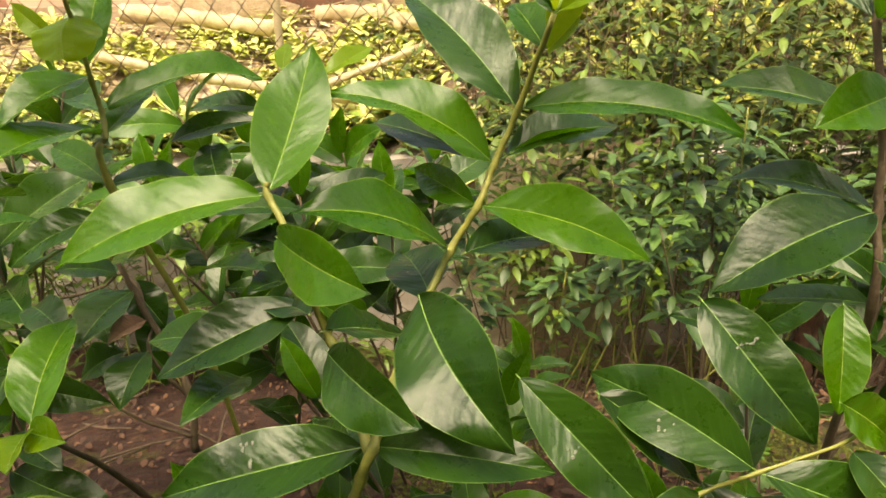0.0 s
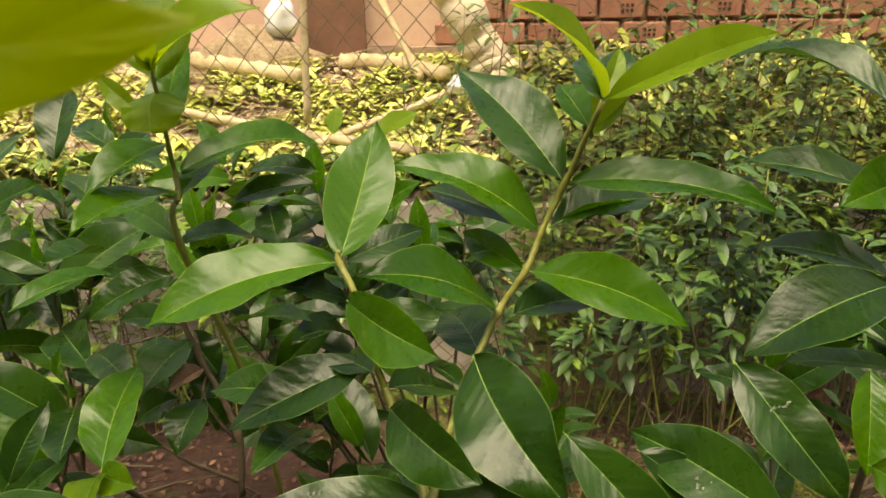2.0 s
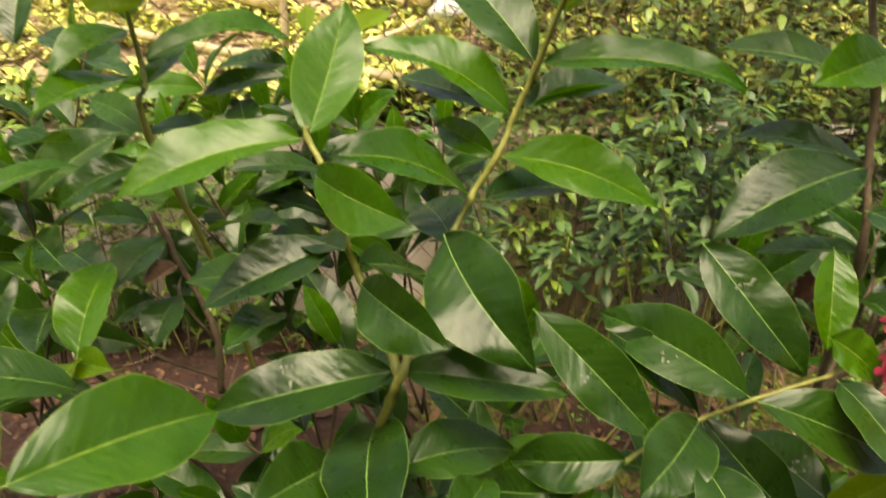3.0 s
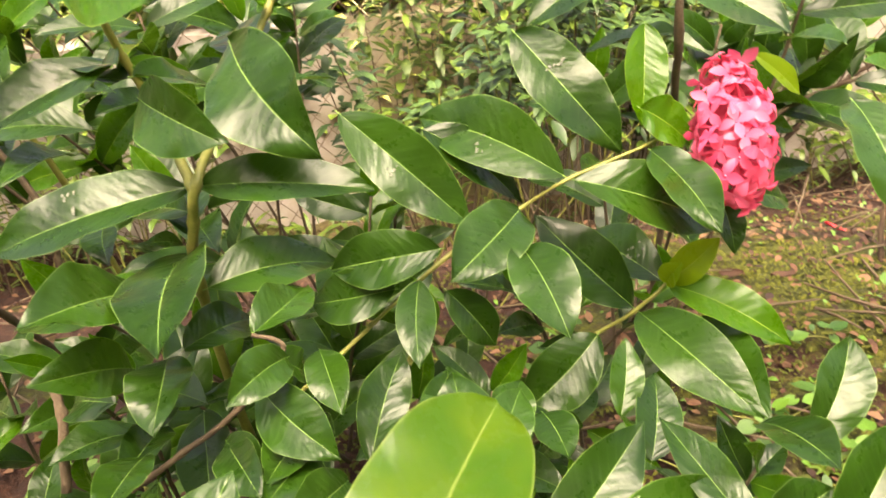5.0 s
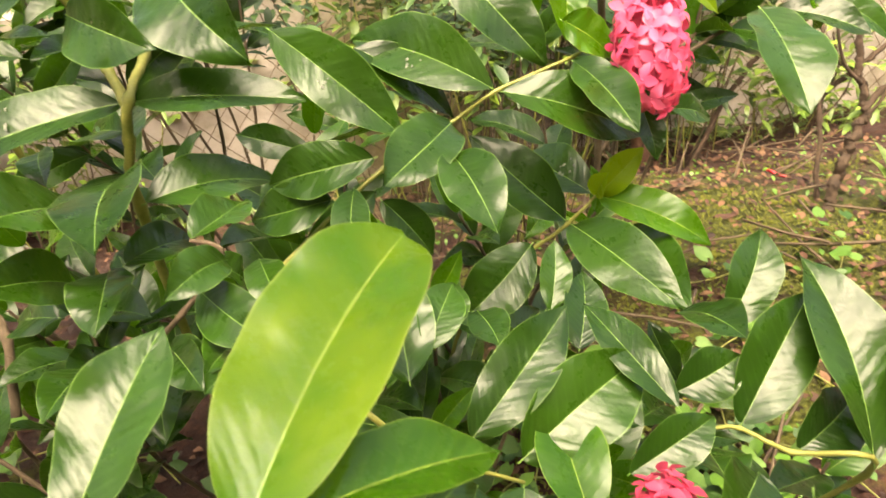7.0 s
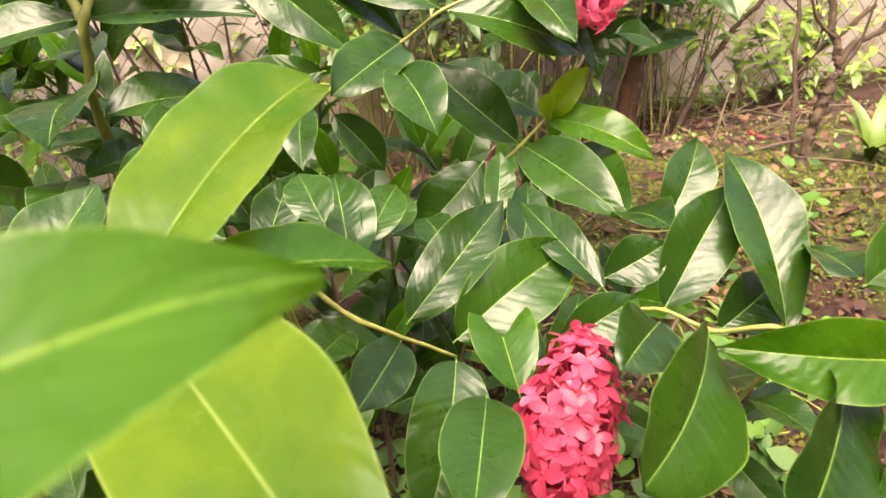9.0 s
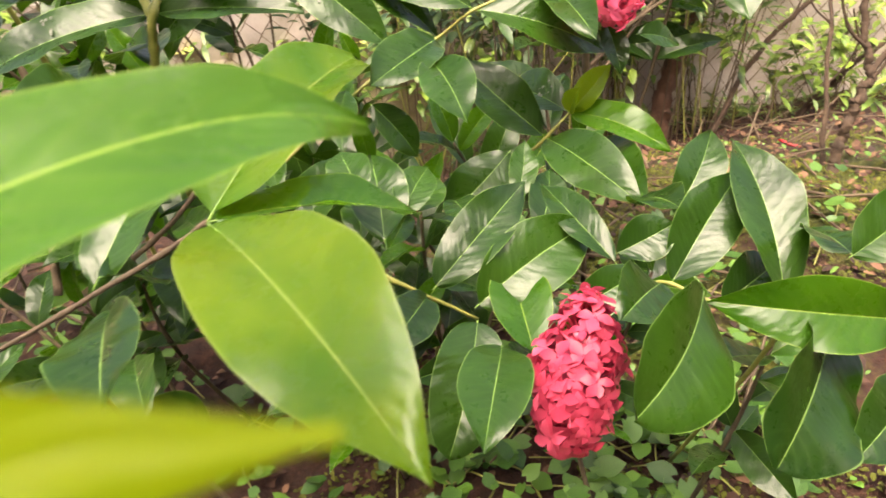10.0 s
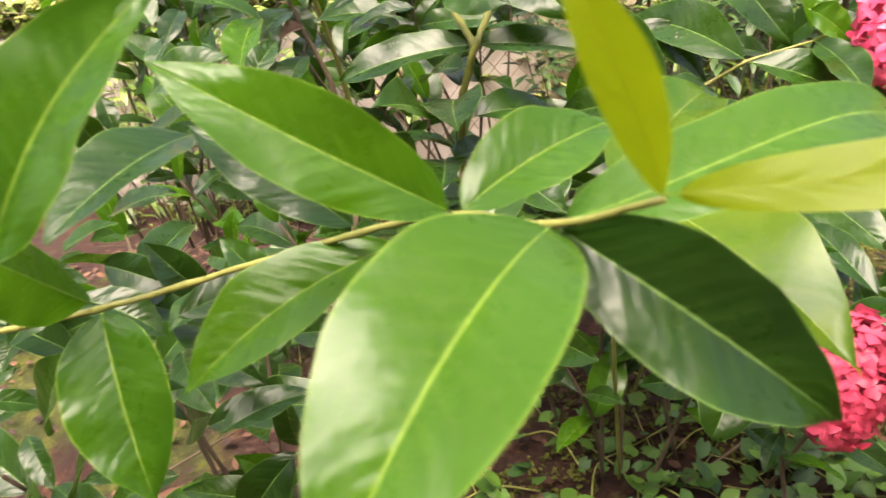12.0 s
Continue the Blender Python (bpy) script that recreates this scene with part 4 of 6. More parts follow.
leaf(shrub_right, (0.322, 0.395, 0.44), (0.327, 0.381, 0.472), 0.021, (0, -0.45, 0.89), 0.03, 0.2, "lime")
leaf(shrub_right, (0.322, 0.395, 0.44), (0.394, 0.319, 0.425), 0.040, (0, -0.45, 0.89), 0.12, 0.14, "mid", 6)
leaf(shrub_right, (0.297, 0.392, 0.418), (0.35, 0.269, 0.404), 0.054, (0, -0.64, 0.77), 0.10, 0.10, "old", 10)
leaf(shrub_right, (0.345, 0.38, 0.41), (0.352, 0.265, 0.408), 0.048, (-0.25, -0.41, 0.88), 0.08, 0.12, "old", 12)
leaf(shrub_right, (0.254, 0.362, 0.427), (0.18, 0.328, 0.382), 0.051, (0, -0.64, 0.77), 0.08, 0.10, "old")
leaf(shrub_right, (0.235, 0.4, 0.552), (0.353, 0.381, 0.501), 0.055, (0, -0.45, 0.89), 0.10, 0.12, "old", 6)
leaf(shrub_right, (0.298, 0.406, 0.566), (0.321, 0.323, 0.539), 0.038, (0, -0.64, 0.77), 0.05, 0.14, "old", 10)
leaf(shrub_right, (0.32, 0.488, 0.636), (0.306, 0.439, 0.569), 0.036, (0, -0.64, 0.77), 0.05, 0.14, "mid")
leaf(shrub_right, (0.294, 0.424, 0.593), (0.337, 0.417, 0.559), 0.039, (0, -0.64, 0.77), 0.05, 0.10, "mid")
scar(leaf(shrub_right, (0.213, 0.496, 0.639), (0.282, 0.419, 0.559), 0.055, (0, -0.64, 0.77), 0.09, 0.10, "old", 6), -0.008, 0.05, 0.005, 93)
leaf(shrub_right, (0.346, 0.504, 0.662), (0.402, 0.412, 0.638), 0.048, (0, -0.64, 0.77), 0.09, 0.10, "old")
leaf(shrub_right, (0.425, 0.501, 0.593), (0.469, 0.487, 0.555), 0.022, (0, -0.64, 0.77), 0.05, 0.12, "lime")
leaf(shrub_right, (0.448, 0.398, 0.591), (0.438, 0.298, 0.546), 0.059, (0, -0.64, 0.77), 0.08, 0.10, "old")
leaf(shrub_right, (0.493, 0.475, 0.601), (0.479, 0.551, 0.58), 0.032, (0, -0.45, 0.89), 0.08, 0.10, "old")
leaf(shrub_right, (0.504, 0.465, 0.589), (0.568, 0.487, 0.546), 0.032, (0, -0.45, 0.89), 0.08, 0.10, "mid")
leaf(shrub_right, (0.354, 0.397, 0.526), (0.36, 0.364, 0.487), 0.026, (0, -0.64, 0.77), 0.08, 0.10, "old")
leaf(shrub_right, (0.4, 0.432, 0.495), (0.453, 0.447, 0.47), 0.027, (0, -0.64, 0.77), 0.08, 0.10, "old")
leaf(shrub_right, (0.352, 0.584, 0.824), (0.249, 0.689, 0.854), 0.051, (0, -0.25, 0.97), 0.12, 0.16, "old")
leaf(shrub_right, (0.352, 0.584, 0.824), (0.322, 0.482, 0.881), 0.048, (0, -0.64, 0.77), 0.08, 0.12, "mid")
leaf(shrub_right, (0.371, 0.563, 0.776), (0.294, 0.533, 0.758), 0.047, (0, -0.64, 0.77), 0.05, 0.16, "mid", -8)
leaf(shrub_right, (0.363, 0.561, 0.747), (0.249, 0.641, 0.763), 0.050, (0, -0.25, 0.97), 0.10, 0.12, "old")
leaf(shrub_right, (0.365, 0.545, 0.684), (0.228, 0.509, 0.634), 0.069, (0, -0.39, 0.92), 0.09, 0.12, "old", 0)
leaf(shrub_right, (0.365, 0.545, 0.684), (0.274, 0.637, 0.678), 0.044, (0, -0.25, 0.97), 0.10, 0.12, "old")
leaf(shrub_right, (0.367, 0.524, 0.611), (0.307, 0.595, 0.574), 0.036, (0, -0.25, 0.97), 0.05, 0.12, "old")
leaf(shrub_low, (0.062, 0.258, 0.435), (0.093, 0.329, 0.468), 0.036, (0, -0.64, 0.77), 0.04, 0.10, "old")
leaf(shrub_low, (0.121, 0.245, 0.44), (0.124, 0.318, 0.457), 0.041, (0, -0.64, 0.77), 0.04, 0.10, "old")
leaf(shrub_low, (0.148, 0.258, 0.442), (0.175, 0.305, 0.444), 0.033, (0, -0.64, 0.77), 0.04, 0.10, "old")
leaf(shrub_low, (0.238, 0.268, 0.43), (0.257, 0.317, 0.46), 0.025, (0, -0.64, 0.77), 0.04, 0.10, "old")
leaf(shrub_low, (0.249, 0.236, 0.419), (0.274, 0.299, 0.438), 0.035, (0, -0.64, 0.77), 0.04, 0.10, "old")
leaf(shrub_low, (0.186, 0.285, 0.432), (0.192, 0.236, 0.438), 0.030, (0, -0.64, 0.77), 0.04, 0.10, "old")
leaf(shrub_low, (0.336, 0.256, 0.419), (0.342, 0.185, 0.456), 0.040, (0, -0.64, 0.77), 0.08, 0.10, "old")
leaf(shrub_low, (0.124, 0.198, 0.46), (0.124, 0.278, 0.489), 0.046, (0, -0.64, 0.77), 0.05, 0.10, "old")
leaf(shrub_low, (0.139, 0.216, 0.469), (0.167, 0.268, 0.477), 0.031, (0, -0.64, 0.77), 0.05, 0.10, "old")
leaf(shrub_low, (0.108, 0.219, 0.451), (0.103, 0.268, 0.459), 0.025, (0, -0.64, 0.77), 0.05, 0.10, "old")
leaf(shrub_low, (0.152, 0.164, 0.438), (0.235, 0.227, 0.475), 0.042, (0, -0.64, 0.77), 0.05, 0.10, "old", -6)
leaf(shrub_low, (0.179, 0.151, 0.426), (0.277, 0.195, 0.45), 0.055, (0, -0.64, 0.77), 0.06, 0.10, "old")
leaf(shrub_low, (0.21, 0.106, 0.415), (0.211, 0.188, 0.436), 0.043, (0, -0.64, 0.77), 0.04, 0.14, "mid")
leaf(shrub_low, (0.281, 0.15, 0.444), (0.25, 0.237, 0.465), 0.028, (0, -0.64, 0.77), 0.05, 0.14, "old")
leaf(shrub_low, (0.239, 0.128, 0.425), (0.301, 0.146, 0.438), 0.032, (0, -0.64, 0.77), 0.07, 0.12, "old")
leaf(shrub_low, (0.287, 0.169, 0.438), (0.334, 0.178, 0.45), 0.035, (0, -0.64, 0.77), 0.05, 0.10, "old")
leaf(shrub_low, (0.32, 0.145, 0.422), (0.394, 0.203, 0.469), 0.047, (0, -0.64, 0.77), 0.05, 0.10, "old", -4)
leaf(shrub_low, (0.382, 0.102, 0.418), (0.394, 0.223, 0.487), 0.050, (0, -0.64, 0.77), 0.08, 0.12, "old", 4)
leaf(shrub_low, (0.359, 0.231, 0.416), (0.414, 0.289, 0.457), 0.041, (0, -0.64, 0.77), 0.06, 0.14, "old")
leaf(shrub_low, (0.351, 0.127, 0.412), (0.405, 0.152, 0.421), 0.042, (0, -0.64, 0.77), 0.06, 0.14, "old")
leaf(shrub_low, (0.297, 0.113, 0.416), (0.308, 0.165, 0.389), 0.042, (0, -0.64, 0.77), 0.05, 0.10, "old")
leaf(shrub_low, (0.276, 0.074, 0.489), (0.24, 0.041, 0.498), 0.040, (0, -0.64, 0.77), 0.05, 0.10, "old")
leaf(shrub_low, (0.145, 0.103, 0.485), (0.115, 0.052, 0.493), 0.030, (0, -0.64, 0.77), 0.05, 0.10, "old")
leaf(shrub_low, (0.178, 0.135, 0.43), (0.142, 0.058, 0.388), 0.049, (0, -0.64, 0.77), 0.08, 0.10, "old", blunt=True)
leaf(shrub_low, (0.182, 0.07, 0.467), (0.156, -0.005, 0.472), 0.040, (0, -0.64, 0.77), 0.05, 0.14, "old", 10)
leaf(shrub_low, (0.295, 0.06, 0.49), (0.23, -0.008, 0.479), 0.063, (0, -0.92, 0.38), 0.06, 0.10, "old", blunt=True)
leaf(shrub_low, (0.395, 0.024, 0.478), (0.284, 0.038, 0.504), 0.039, (0, -0.64, 0.77), 0.14, 0.14, "mid", -14)
leaf(shrub_low, (0.359, 0.038, 0.474), (0.292, -0.033, 0.456), 0.066, (0, -0.92, 0.38), 0.06, 0.10, "old", blunt=True)
leaf(shrub_low, (0.396, 0.009, 0.443), (0.337, -0.029, 0.442), 0.042, (0, -0.64, 0.77), 0.06, 0.10, "old")
leaf(shrub_low, (0.388, 0.07, 0.487), (0.451, 0.1, 0.495), 0.042, (0, -0.64, 0.77), 0.06, 0.10, "old")
leaf(shrub_low, (0.415, 0.098, 0.463), (0.419, 0.146, 0.449), 0.040, (0, -0.64, 0.77), 0.06, 0.10, "old")
leaf(shrub_low, (0.118, 0.133, 0.47), (0.097, 0.092, 0.489), 0.025, (0, -0.64, 0.77), 0.06, 0.10, "old")
leaf(shrub_low, (-0.003, 0.095, 0.416), (-0.037, 0.053, 0.474), 0.037, (0, -0.64, 0.77), 0.09, 0.12, "old")
leaf(shrub_low, (0.115, 0.188, 0.507), (0.103, 0.235, 0.519), 0.030, (0, -0.64, 0.77), 0.06, 0.10, "old")
leaf(shrub_near, (0.063, 0.013, 0.614), (0.126, 0.122, 0.628), 0.055, (0.02, -0.48, 0.88), 0.05, 0.12, "young", -12, blunt=True)
leaf(shrub_near, (0.063, 0.013, 0.614), (0.145, 0.053, 0.576), 0.032, (0, -0.25, 0.97), 0.06, 0.14, "mid", -14)
leaf(shrub_near, (0.067, -0.001, 0.622), (0.129, -0.115, 0.611), 0.049, (0.03, -0.47, 0.88), 0.08, 0.14, "young", -6)
leaf(shrub_near, (-0.018, 0.072, 0.55), (0.018, 0.148, 0.583), 0.041, (0.09, -0.46, 0.89), 0.05, 0.1, "old", -8)
leaf(shrub_near, (0.021, -0.17, 0.708), (0.129, -0.1, 0.697), 0.030, (0.12, -0.34, 0.93), 0.10, 0.04, "mid", 0, late=True)
leaf(shrub_near, (0.041, -0.191, 0.726), (0.126, -0.192, 0.725), 0.0135, (0, -0.72, 0.69), 0.06, 0.015, "gold", 0, late=True)
leaf(shrub_near, (0.041, -0.191, 0.725), (0.02, -0.199, 0.773), 0.011, (0, -0.64, 0.77), 0.03, 0.06, "gold", -20)
leaf(shrub_near, (0.021, -0.17, 0.708), (-0.017, -0.252, 0.69), 0.042, (-0.05, -0.56, 0.83), 0.10, 0.14, "mid", 4)
leaf(shrub_near, (0.021, -0.17, 0.708), (0.084, -0.189, 0.665), 0.032, (-0.05, -0.5, 0.87), 0.08, 0.13, "old", 12)
leaf(shrub_near, (-0.004, -0.141, 0.695), (-0.08, -0.141, 0.743), 0.027, (0.05, -0.66, 0.75), 0.08, 0.12, "mid", -4)
leaf(shrub_near, (-0.004, -0.141, 0.695), (0.043, -0.105, 0.706), 0.027, (-0.02, -0.53, 0.85), 0.06, 0.12, "mid")
leaf(shrub_near, (-0.027, -0.116, 0.671), (-0.09, -0.162, 0.647), 0.031, (0.08, -0.48, 0.88), 0.07, 0.14, "mid", 8)
leaf(shrub_near, (-0.045, -0.098, 0.666), (-0.102, -0.088, 0.705), 0.024, (0.09, -0.52, 0.85), 0.07, 0.12, "old", -8)
leaf(shrub_near, (-0.137, -0.122, 0.651), (-0.112, -0.166, 0.603), 0.036, (0.13, -0.44, 0.89), 0.07, 0.12, "mid")
leaf(shrub_near, (-0.14, -0.121, 0.652), (-0.136, -0.159, 0.698), 0.030, (0, -0.64, 0.77), 0.07, 0.12, "mid")
leaf(shrub_near, (-0.116, -0.058, 0.69), (-0.135, -0.136, 0.687), 0.032, (0, -0.64, 0.77), 0.07, 0.12, "old")
leaf(shrub_near, (-0.1, -0.194, 0.715), (-0.062, -0.164, 0.764), 0.032, (0.16, -0.51, 0.84), 0.07, 0.12, "mid")
leaf(shrub_near, (-0.171, 0.175, 0.704), (-0.11, 0.245, 0.681), 0.048, (0, -0.64, 0.77), 0.08, 0.12, "mid")
leaf(shrub_near, (-0.11, 0.079, 0.942), (-0.039, 0.088, 0.946), 0.017, (0, -0.95, 0.1), 0.03, 0.06, "gold")
stem(shrub_near, [(-0.5, -0.05, 0.02), (-0.46, -0.02, 0.6), (-0.3, 0.02, 0.88), (-0.11, 0.079, 0.942)], 0.003, 0.0012, GREENSTEM)
leaf(shrub_left, (-0.272, 0.618, 0.765), (-0.159, 0.724, 0.765), 0.051, (0, -0.45, 0.89), 0.12, 0.14, "mid", -4)
leaf(shrub_left, (-0.277, 0.628, 0.793), (-0.316, 0.538, 0.771), 0.042, (0, -0.45, 0.89), 0.08, 0.14, "mid")
leaf(shrub_left, (-0.269, 0.608, 0.747), (-0.312, 0.496, 0.753), 0.046, (0, -0.45, 0.89), 0.10, 0.12, "mid")
leaf(shrub_left, (-0.269, 0.608, 0.747), (-0.253, 0.684, 0.766), 0.027, (0, -0.64, 0.77), 0.05, 0.12, "mid")
leaf(shrub_left, (-0.272, 0.601, 0.704), (-0.344, 0.652, 0.723), 0.032, (0, -0.64, 0.77), 0.05, 0.12, "mid")
leaf(shrub_left, (-0.272, 0.601, 0.704), (-0.225, 0.684, 0.675), 0.034, (0, -0.45, 0.89), 0.06, 0.12, "old")
leaf(shrub_left, (-0.263, 0.587, 0.864), (-0.283, 0.471, 0.919), 0.052, (0, -0.45, 0.89), 0.10, 0.16, "lime")
leaf(shrub_left, (-0.263, 0.587, 0.864), (-0.161, 0.569, 0.913), 0.044, (0, -0.45, 0.89), 0.12, 0.2, "lime", 8)
leaf(shrub_left, (-0.263, 0.592, 0.855), (-0.262, 0.634, 0.922), 0.072, (0, -0.80, 0.60), 0.05, 0.12, "young")
leaf(shrub_left, (-0.282, 0.63, 0.797), (-0.268, 0.686, 0.879), 0.042, (0, -0.64, 0.77), 0.05, 0.12, "mid")
leaf(shrub_left, (-0.266, 0.600, 0.846), (-0.264, 0.566, 0.818), 0.055, (0, -0.85, 0.52), 0.16, -0.10, "lime", 0, 0.6, "", True)
leaf(shrub_left, (-0.288, 0.626, 0.814), (-0.343, 0.651, 0.851), 0.021, (0, -0.95, 0.1), 0.05, 0.12, "lime")
leaf(shrub_left, (-0.263, 0.587, 0.864), (-0.268, 0.578, 0.886), 0.010, (0, -0.95, 0.1), 0.03, 0.3, "gold")
leaf(shrub_left, (-0.262, 0.588, 0.864), (-0.258, 0.574, 0.884), 0.009, (0.2, -0.95, 0.1), -0.03, 0.3, "gold", 6)
leaf(shrub_left, (-0.155, 0.681, 0.735), (-0.243, 0.671, 0.718), 0.032, (0, -0.45, 0.89), 0.10, 0.12, "old")
leaf(shrub_left, (-0.157, 0.705, 0.74), (-0.241, 0.737, 0.732), 0.032, (0, -0.45, 0.89), 0.10, 0.12, "old")
leaf(shrub_left, (-0.155, 0.799, 0.755), (-0.157, 0.843, 0.778), 0.020, (0, -0.64, 0.77), 0.05, 0.12, "lime")
leaf(shrub_left, (-0.11, 0.797, 0.751), (-0.061, 0.858, 0.769), 0.027, (0, -0.64, 0.77), 0.05, 0.12, "lime")
leaf(shrub_left, (-0.367, 0.592, 0.787), (-0.37, 0.647, 0.844), 0.040, (0, -0.64, 0.77), 0.05, 0.12, "old")
leaf(shrub_left, (-0.381, 0.607, 0.873), (-0.363, 0.685, 0.878), 0.032, (0, -0.45, 0.89), 0.08, 0.12, "mid")
leaf(shrub_left, (-0.26, 0.553, 0.694), (-0.331, 0.527, 0.663), 0.038, (0, -0.45, 0.89), 0.10, 0.12, "old", -6)
leaf(shrub_left, (-0.395, 0.521, 0.675), (-0.346, 0.608, 0.669), 0.034, (0, -0.25, 0.97), 0.10, 0.12, "mid")
leaf(shrub_left, (-0.314, 0.463, 0.552), (-0.318, 0.565, 0.591), 0.053, (0, -0.64, 0.77), 0.06, 0.16, "mid")
leaf(shrub_left, (-0.314, 0.462, 0.549), (-0.272, 0.440, 0.558), 0.030, (0, -0.64, 0.77), 0.04, 0.2, "young")
leaf(shrub_left, (-0.317, 0.462, 0.549), (-0.306, 0.414, 0.552), 0.034, (0, -0.64, 0.77), 0.04, 0.2, "young")
leaf(shrub_left, (-0.334, 0.578, 0.705), (-0.348, 0.512, 0.724), 0.035, (0, -0.45, 0.89), 0.04, 0.2, "old")
leaf(shrub_left, (-0.204, 0.672, 0.716), (-0.184, 0.623, 0.687), 0.036, (0, -0.45, 0.89), 0.04, 0.1, "old")
stem(shrub_mid, [(-0.06, 0.47, 0.02), (-0.062, 0.42, 0.3), (-0.055, 0.402, 0.5), (-0.042, 0.394, 0.56), (-0.031, 0.388, 0.592), (-0.021, 0.43, 0.607), (-0.006, 0.482, 0.626), (0.023, 0.535, 0.664), (0.046, 0.541, 0.7), (0.06, 0.556, 0.729), (0.078, 0.557, 0.772), (0.099, 0.53, 0.845)], 0.0045, 0.0022, GREENSTEM)
stem(shrub_mid, [(-0.034, 0.389, 0.588), (-0.049, 0.428, 0.602), (-0.068, 0.473, 0.62), (-0.078, 0.474, 0.656), (-0.082, 0.454, 0.714), (-0.098, 0.468, 0.743), (-0.097, 0.47, 0.751)], 0.004, 0.002, GREENSTEM)
stem(shrub_left, [(-0.24, 0.75, 0.02), (-0.25, 0.68, 0.45), (-0.272, 0.601, 0.704), (-0.269, 0.608, 0.747), (-0.272, 0.618, 0.765), (-0.272, 0.615, 0.79), (-0.263, 0.587, 0.864)], 0.0036, 0.0018, GREENSTEM)
stem(shrub_left, [(-0.3, 0.74, 0.02), (-0.33, 0.6, 0.35), (-0.314, 0.463, 0.552)], 0.005, 0.002)
stem(shrub_left, [(-0.25, 0.592, 0.409), (-0.248, 0.603, 0.484), (-0.283, 0.625, 0.561), (-0.297, 0.626, 0.614)], 0.0042, 0.0025)
stem(shrub_right, [(0.003, 0.323, 0.437), (0.138, 0.378, 0.513), (0.199, 0.403, 0.53), (0.235, 0.4, 0.552), (0.302, 0.416, 0.564), (0.351, 0.442, 0.571)], 0.0017, 0.0011, GREENSTEM)
stem(shrub_right, [(0.15, 0.45, 0.02), (0.2, 0.42, 0.3), (0.297, 0.392, 0.418), (0.322, 0.395, 0.44)], 0.0024, 0.0013, GREENSTEM)
stem(shrub_right, [(0.42, 0.62, 0.02), (0.4, 0.58, 0.4), (0.367, 0.524, 0.611), (0.365, 0.545, 0.684), (0.363, 0.561, 0.747), (0.352, 0.584, 0.824), (0.358, 0.605, 0.873)], 0.0042, 0.0026)
stem(shrub_low, [(-0.184, 0.334, 0.366), (-0.179, 0.369, 0.419), (-0.19, 0.391, 0.432)], 0.0041, 0.0034)
stem(shrub_low, [(-0.109, 0.288, 0.412), (-0.07, 0.298, 0.43), (-0.019, 0.289, 0.475), (0.017, 0.3, 0.512), (-0.001, 0.304, 0.524)], 0.0026, 0.0014)
stem(shrub_low, [(0.12, 0.3, 0.05), (0.082, 0.163, 0.486), (0.124, 0.128, 0.482), (0.178, 0.135, 0.43)], 0.0022, 0.0011, GREENSTEM)
stem(shrub_low, [(0.4, 0.25, 0.05), (0.39, 0.111, 0.398), (0.346, 0.128, 0.412), (0.32, 0.145, 0.422), (0.302, 0.146, 0.427)], 0.0022, 0.0011, GREENSTEM)
stem(shrub_near, [(-0.132, 0.093, 0.488), (-0.031, 0.061, 0.547), (0.038, 0.025, 0.595), (0.063, 0.013, 0.614)], 0.0014, 0.0011, BARK)
stem(shrub_near, [(-0.194, -0.125, 0.64), (-0.137, -0.122, 0.651), (-0.107, -0.114, 0.655), (-0.037, -0.124, 0.68), (-0.004, -0.141, 0.695), (0.021, -0.17, 0.708), (0.041, -0.191, 0.725)], 0.0013, 0.0008, GREENSTEM)
for k_, (a_, b_) in enumerate((((-0.62, 0.84, 0.02), (-0.5, 0.75, 0.62)), ((-0.64, 0.88, 0.02), (-0.62, 0.8, 0.70)), ((-0.1, 0.86, 0.0), (-0.34, 0.8, 0.55)), ((-0.2, 0.8, 0.05), (-0.16, 0.82, 0.6)), ((-0.6, 0.78, 0.02), (-0.42, 0.62, 0.52)), ((-0.7, 0.9, 0.05), (-0.75, 0.95, 0.72)))): branchlet(shrub_left, a_, b_, 6, 0.125, 900 + k_, bare=0.6)
for k_, (a_, b_) in enumerate((((-0.02, 0.6, 0.05), (-0.12, 0.62, 0.45)), ((0.0, 0.6, 0.05), (0.08, 0.64, 0.42)), ((0.0, 0.58, 0.05), (-0.2, 0.5, 0.42)), ((0.02, 0.58, 0.08), (0.06, 0.47, 0.40)), ((-0.05, 0.55, 0.05), (-0.1, 0.42, 0.36)))): branchlet(shrub_mid, a_, b_, 5, 0.115, 930 + k_, bare=0.3)
for k_, (a_, b_) in enumerate((((0.3, 0.55, 0.05), (0.22, 0.52, 0.36)), ((0.42, 0.66, 0.05), (0.5, 0.7, 0.55)), ((0.4, 0.66, 0.05), (0.36, 0.72, 0.48)), ((0.44, 0.66, 0.05), (0.56, 0.62, 0.72)))): branchlet(shrub_right, a_, b_, 4, 0.11, 950 + k_, bare=0.4)
for k_, (a_, b_) in enumerate((((0.1, 0.3, 0.05), (0.02, 0.27, 0.33)), ((0.12, 0.3, 0.05), (0.14, 0.26, 0.33)), ((0.1, 0.32, 0.05), (0.1, 0.4, 0.34)), ((0.16, 0.3, 0.05), (0.22, 0.3, 0.3)), ((-0.1, 0.3, 0.05), (-0.26, 0.34, 0.42)))): branchlet(shrub_low, a_, b_, 4, 0.085, 970 + k_, bare=0.35)
leaf(shrub_near, (0.001, 0.041, 0.559), (0.019, -0.037, 0.568), 0.037, (0, -0.64, 0.77), 0.08, 0.12, "old")
leaf(shrub_near, (-0.01, 0.068, 0.56), (-0.003, 0.112, 0.519), 0.027, (0, -0.64, 0.77), 0.08, 0.12, "old")
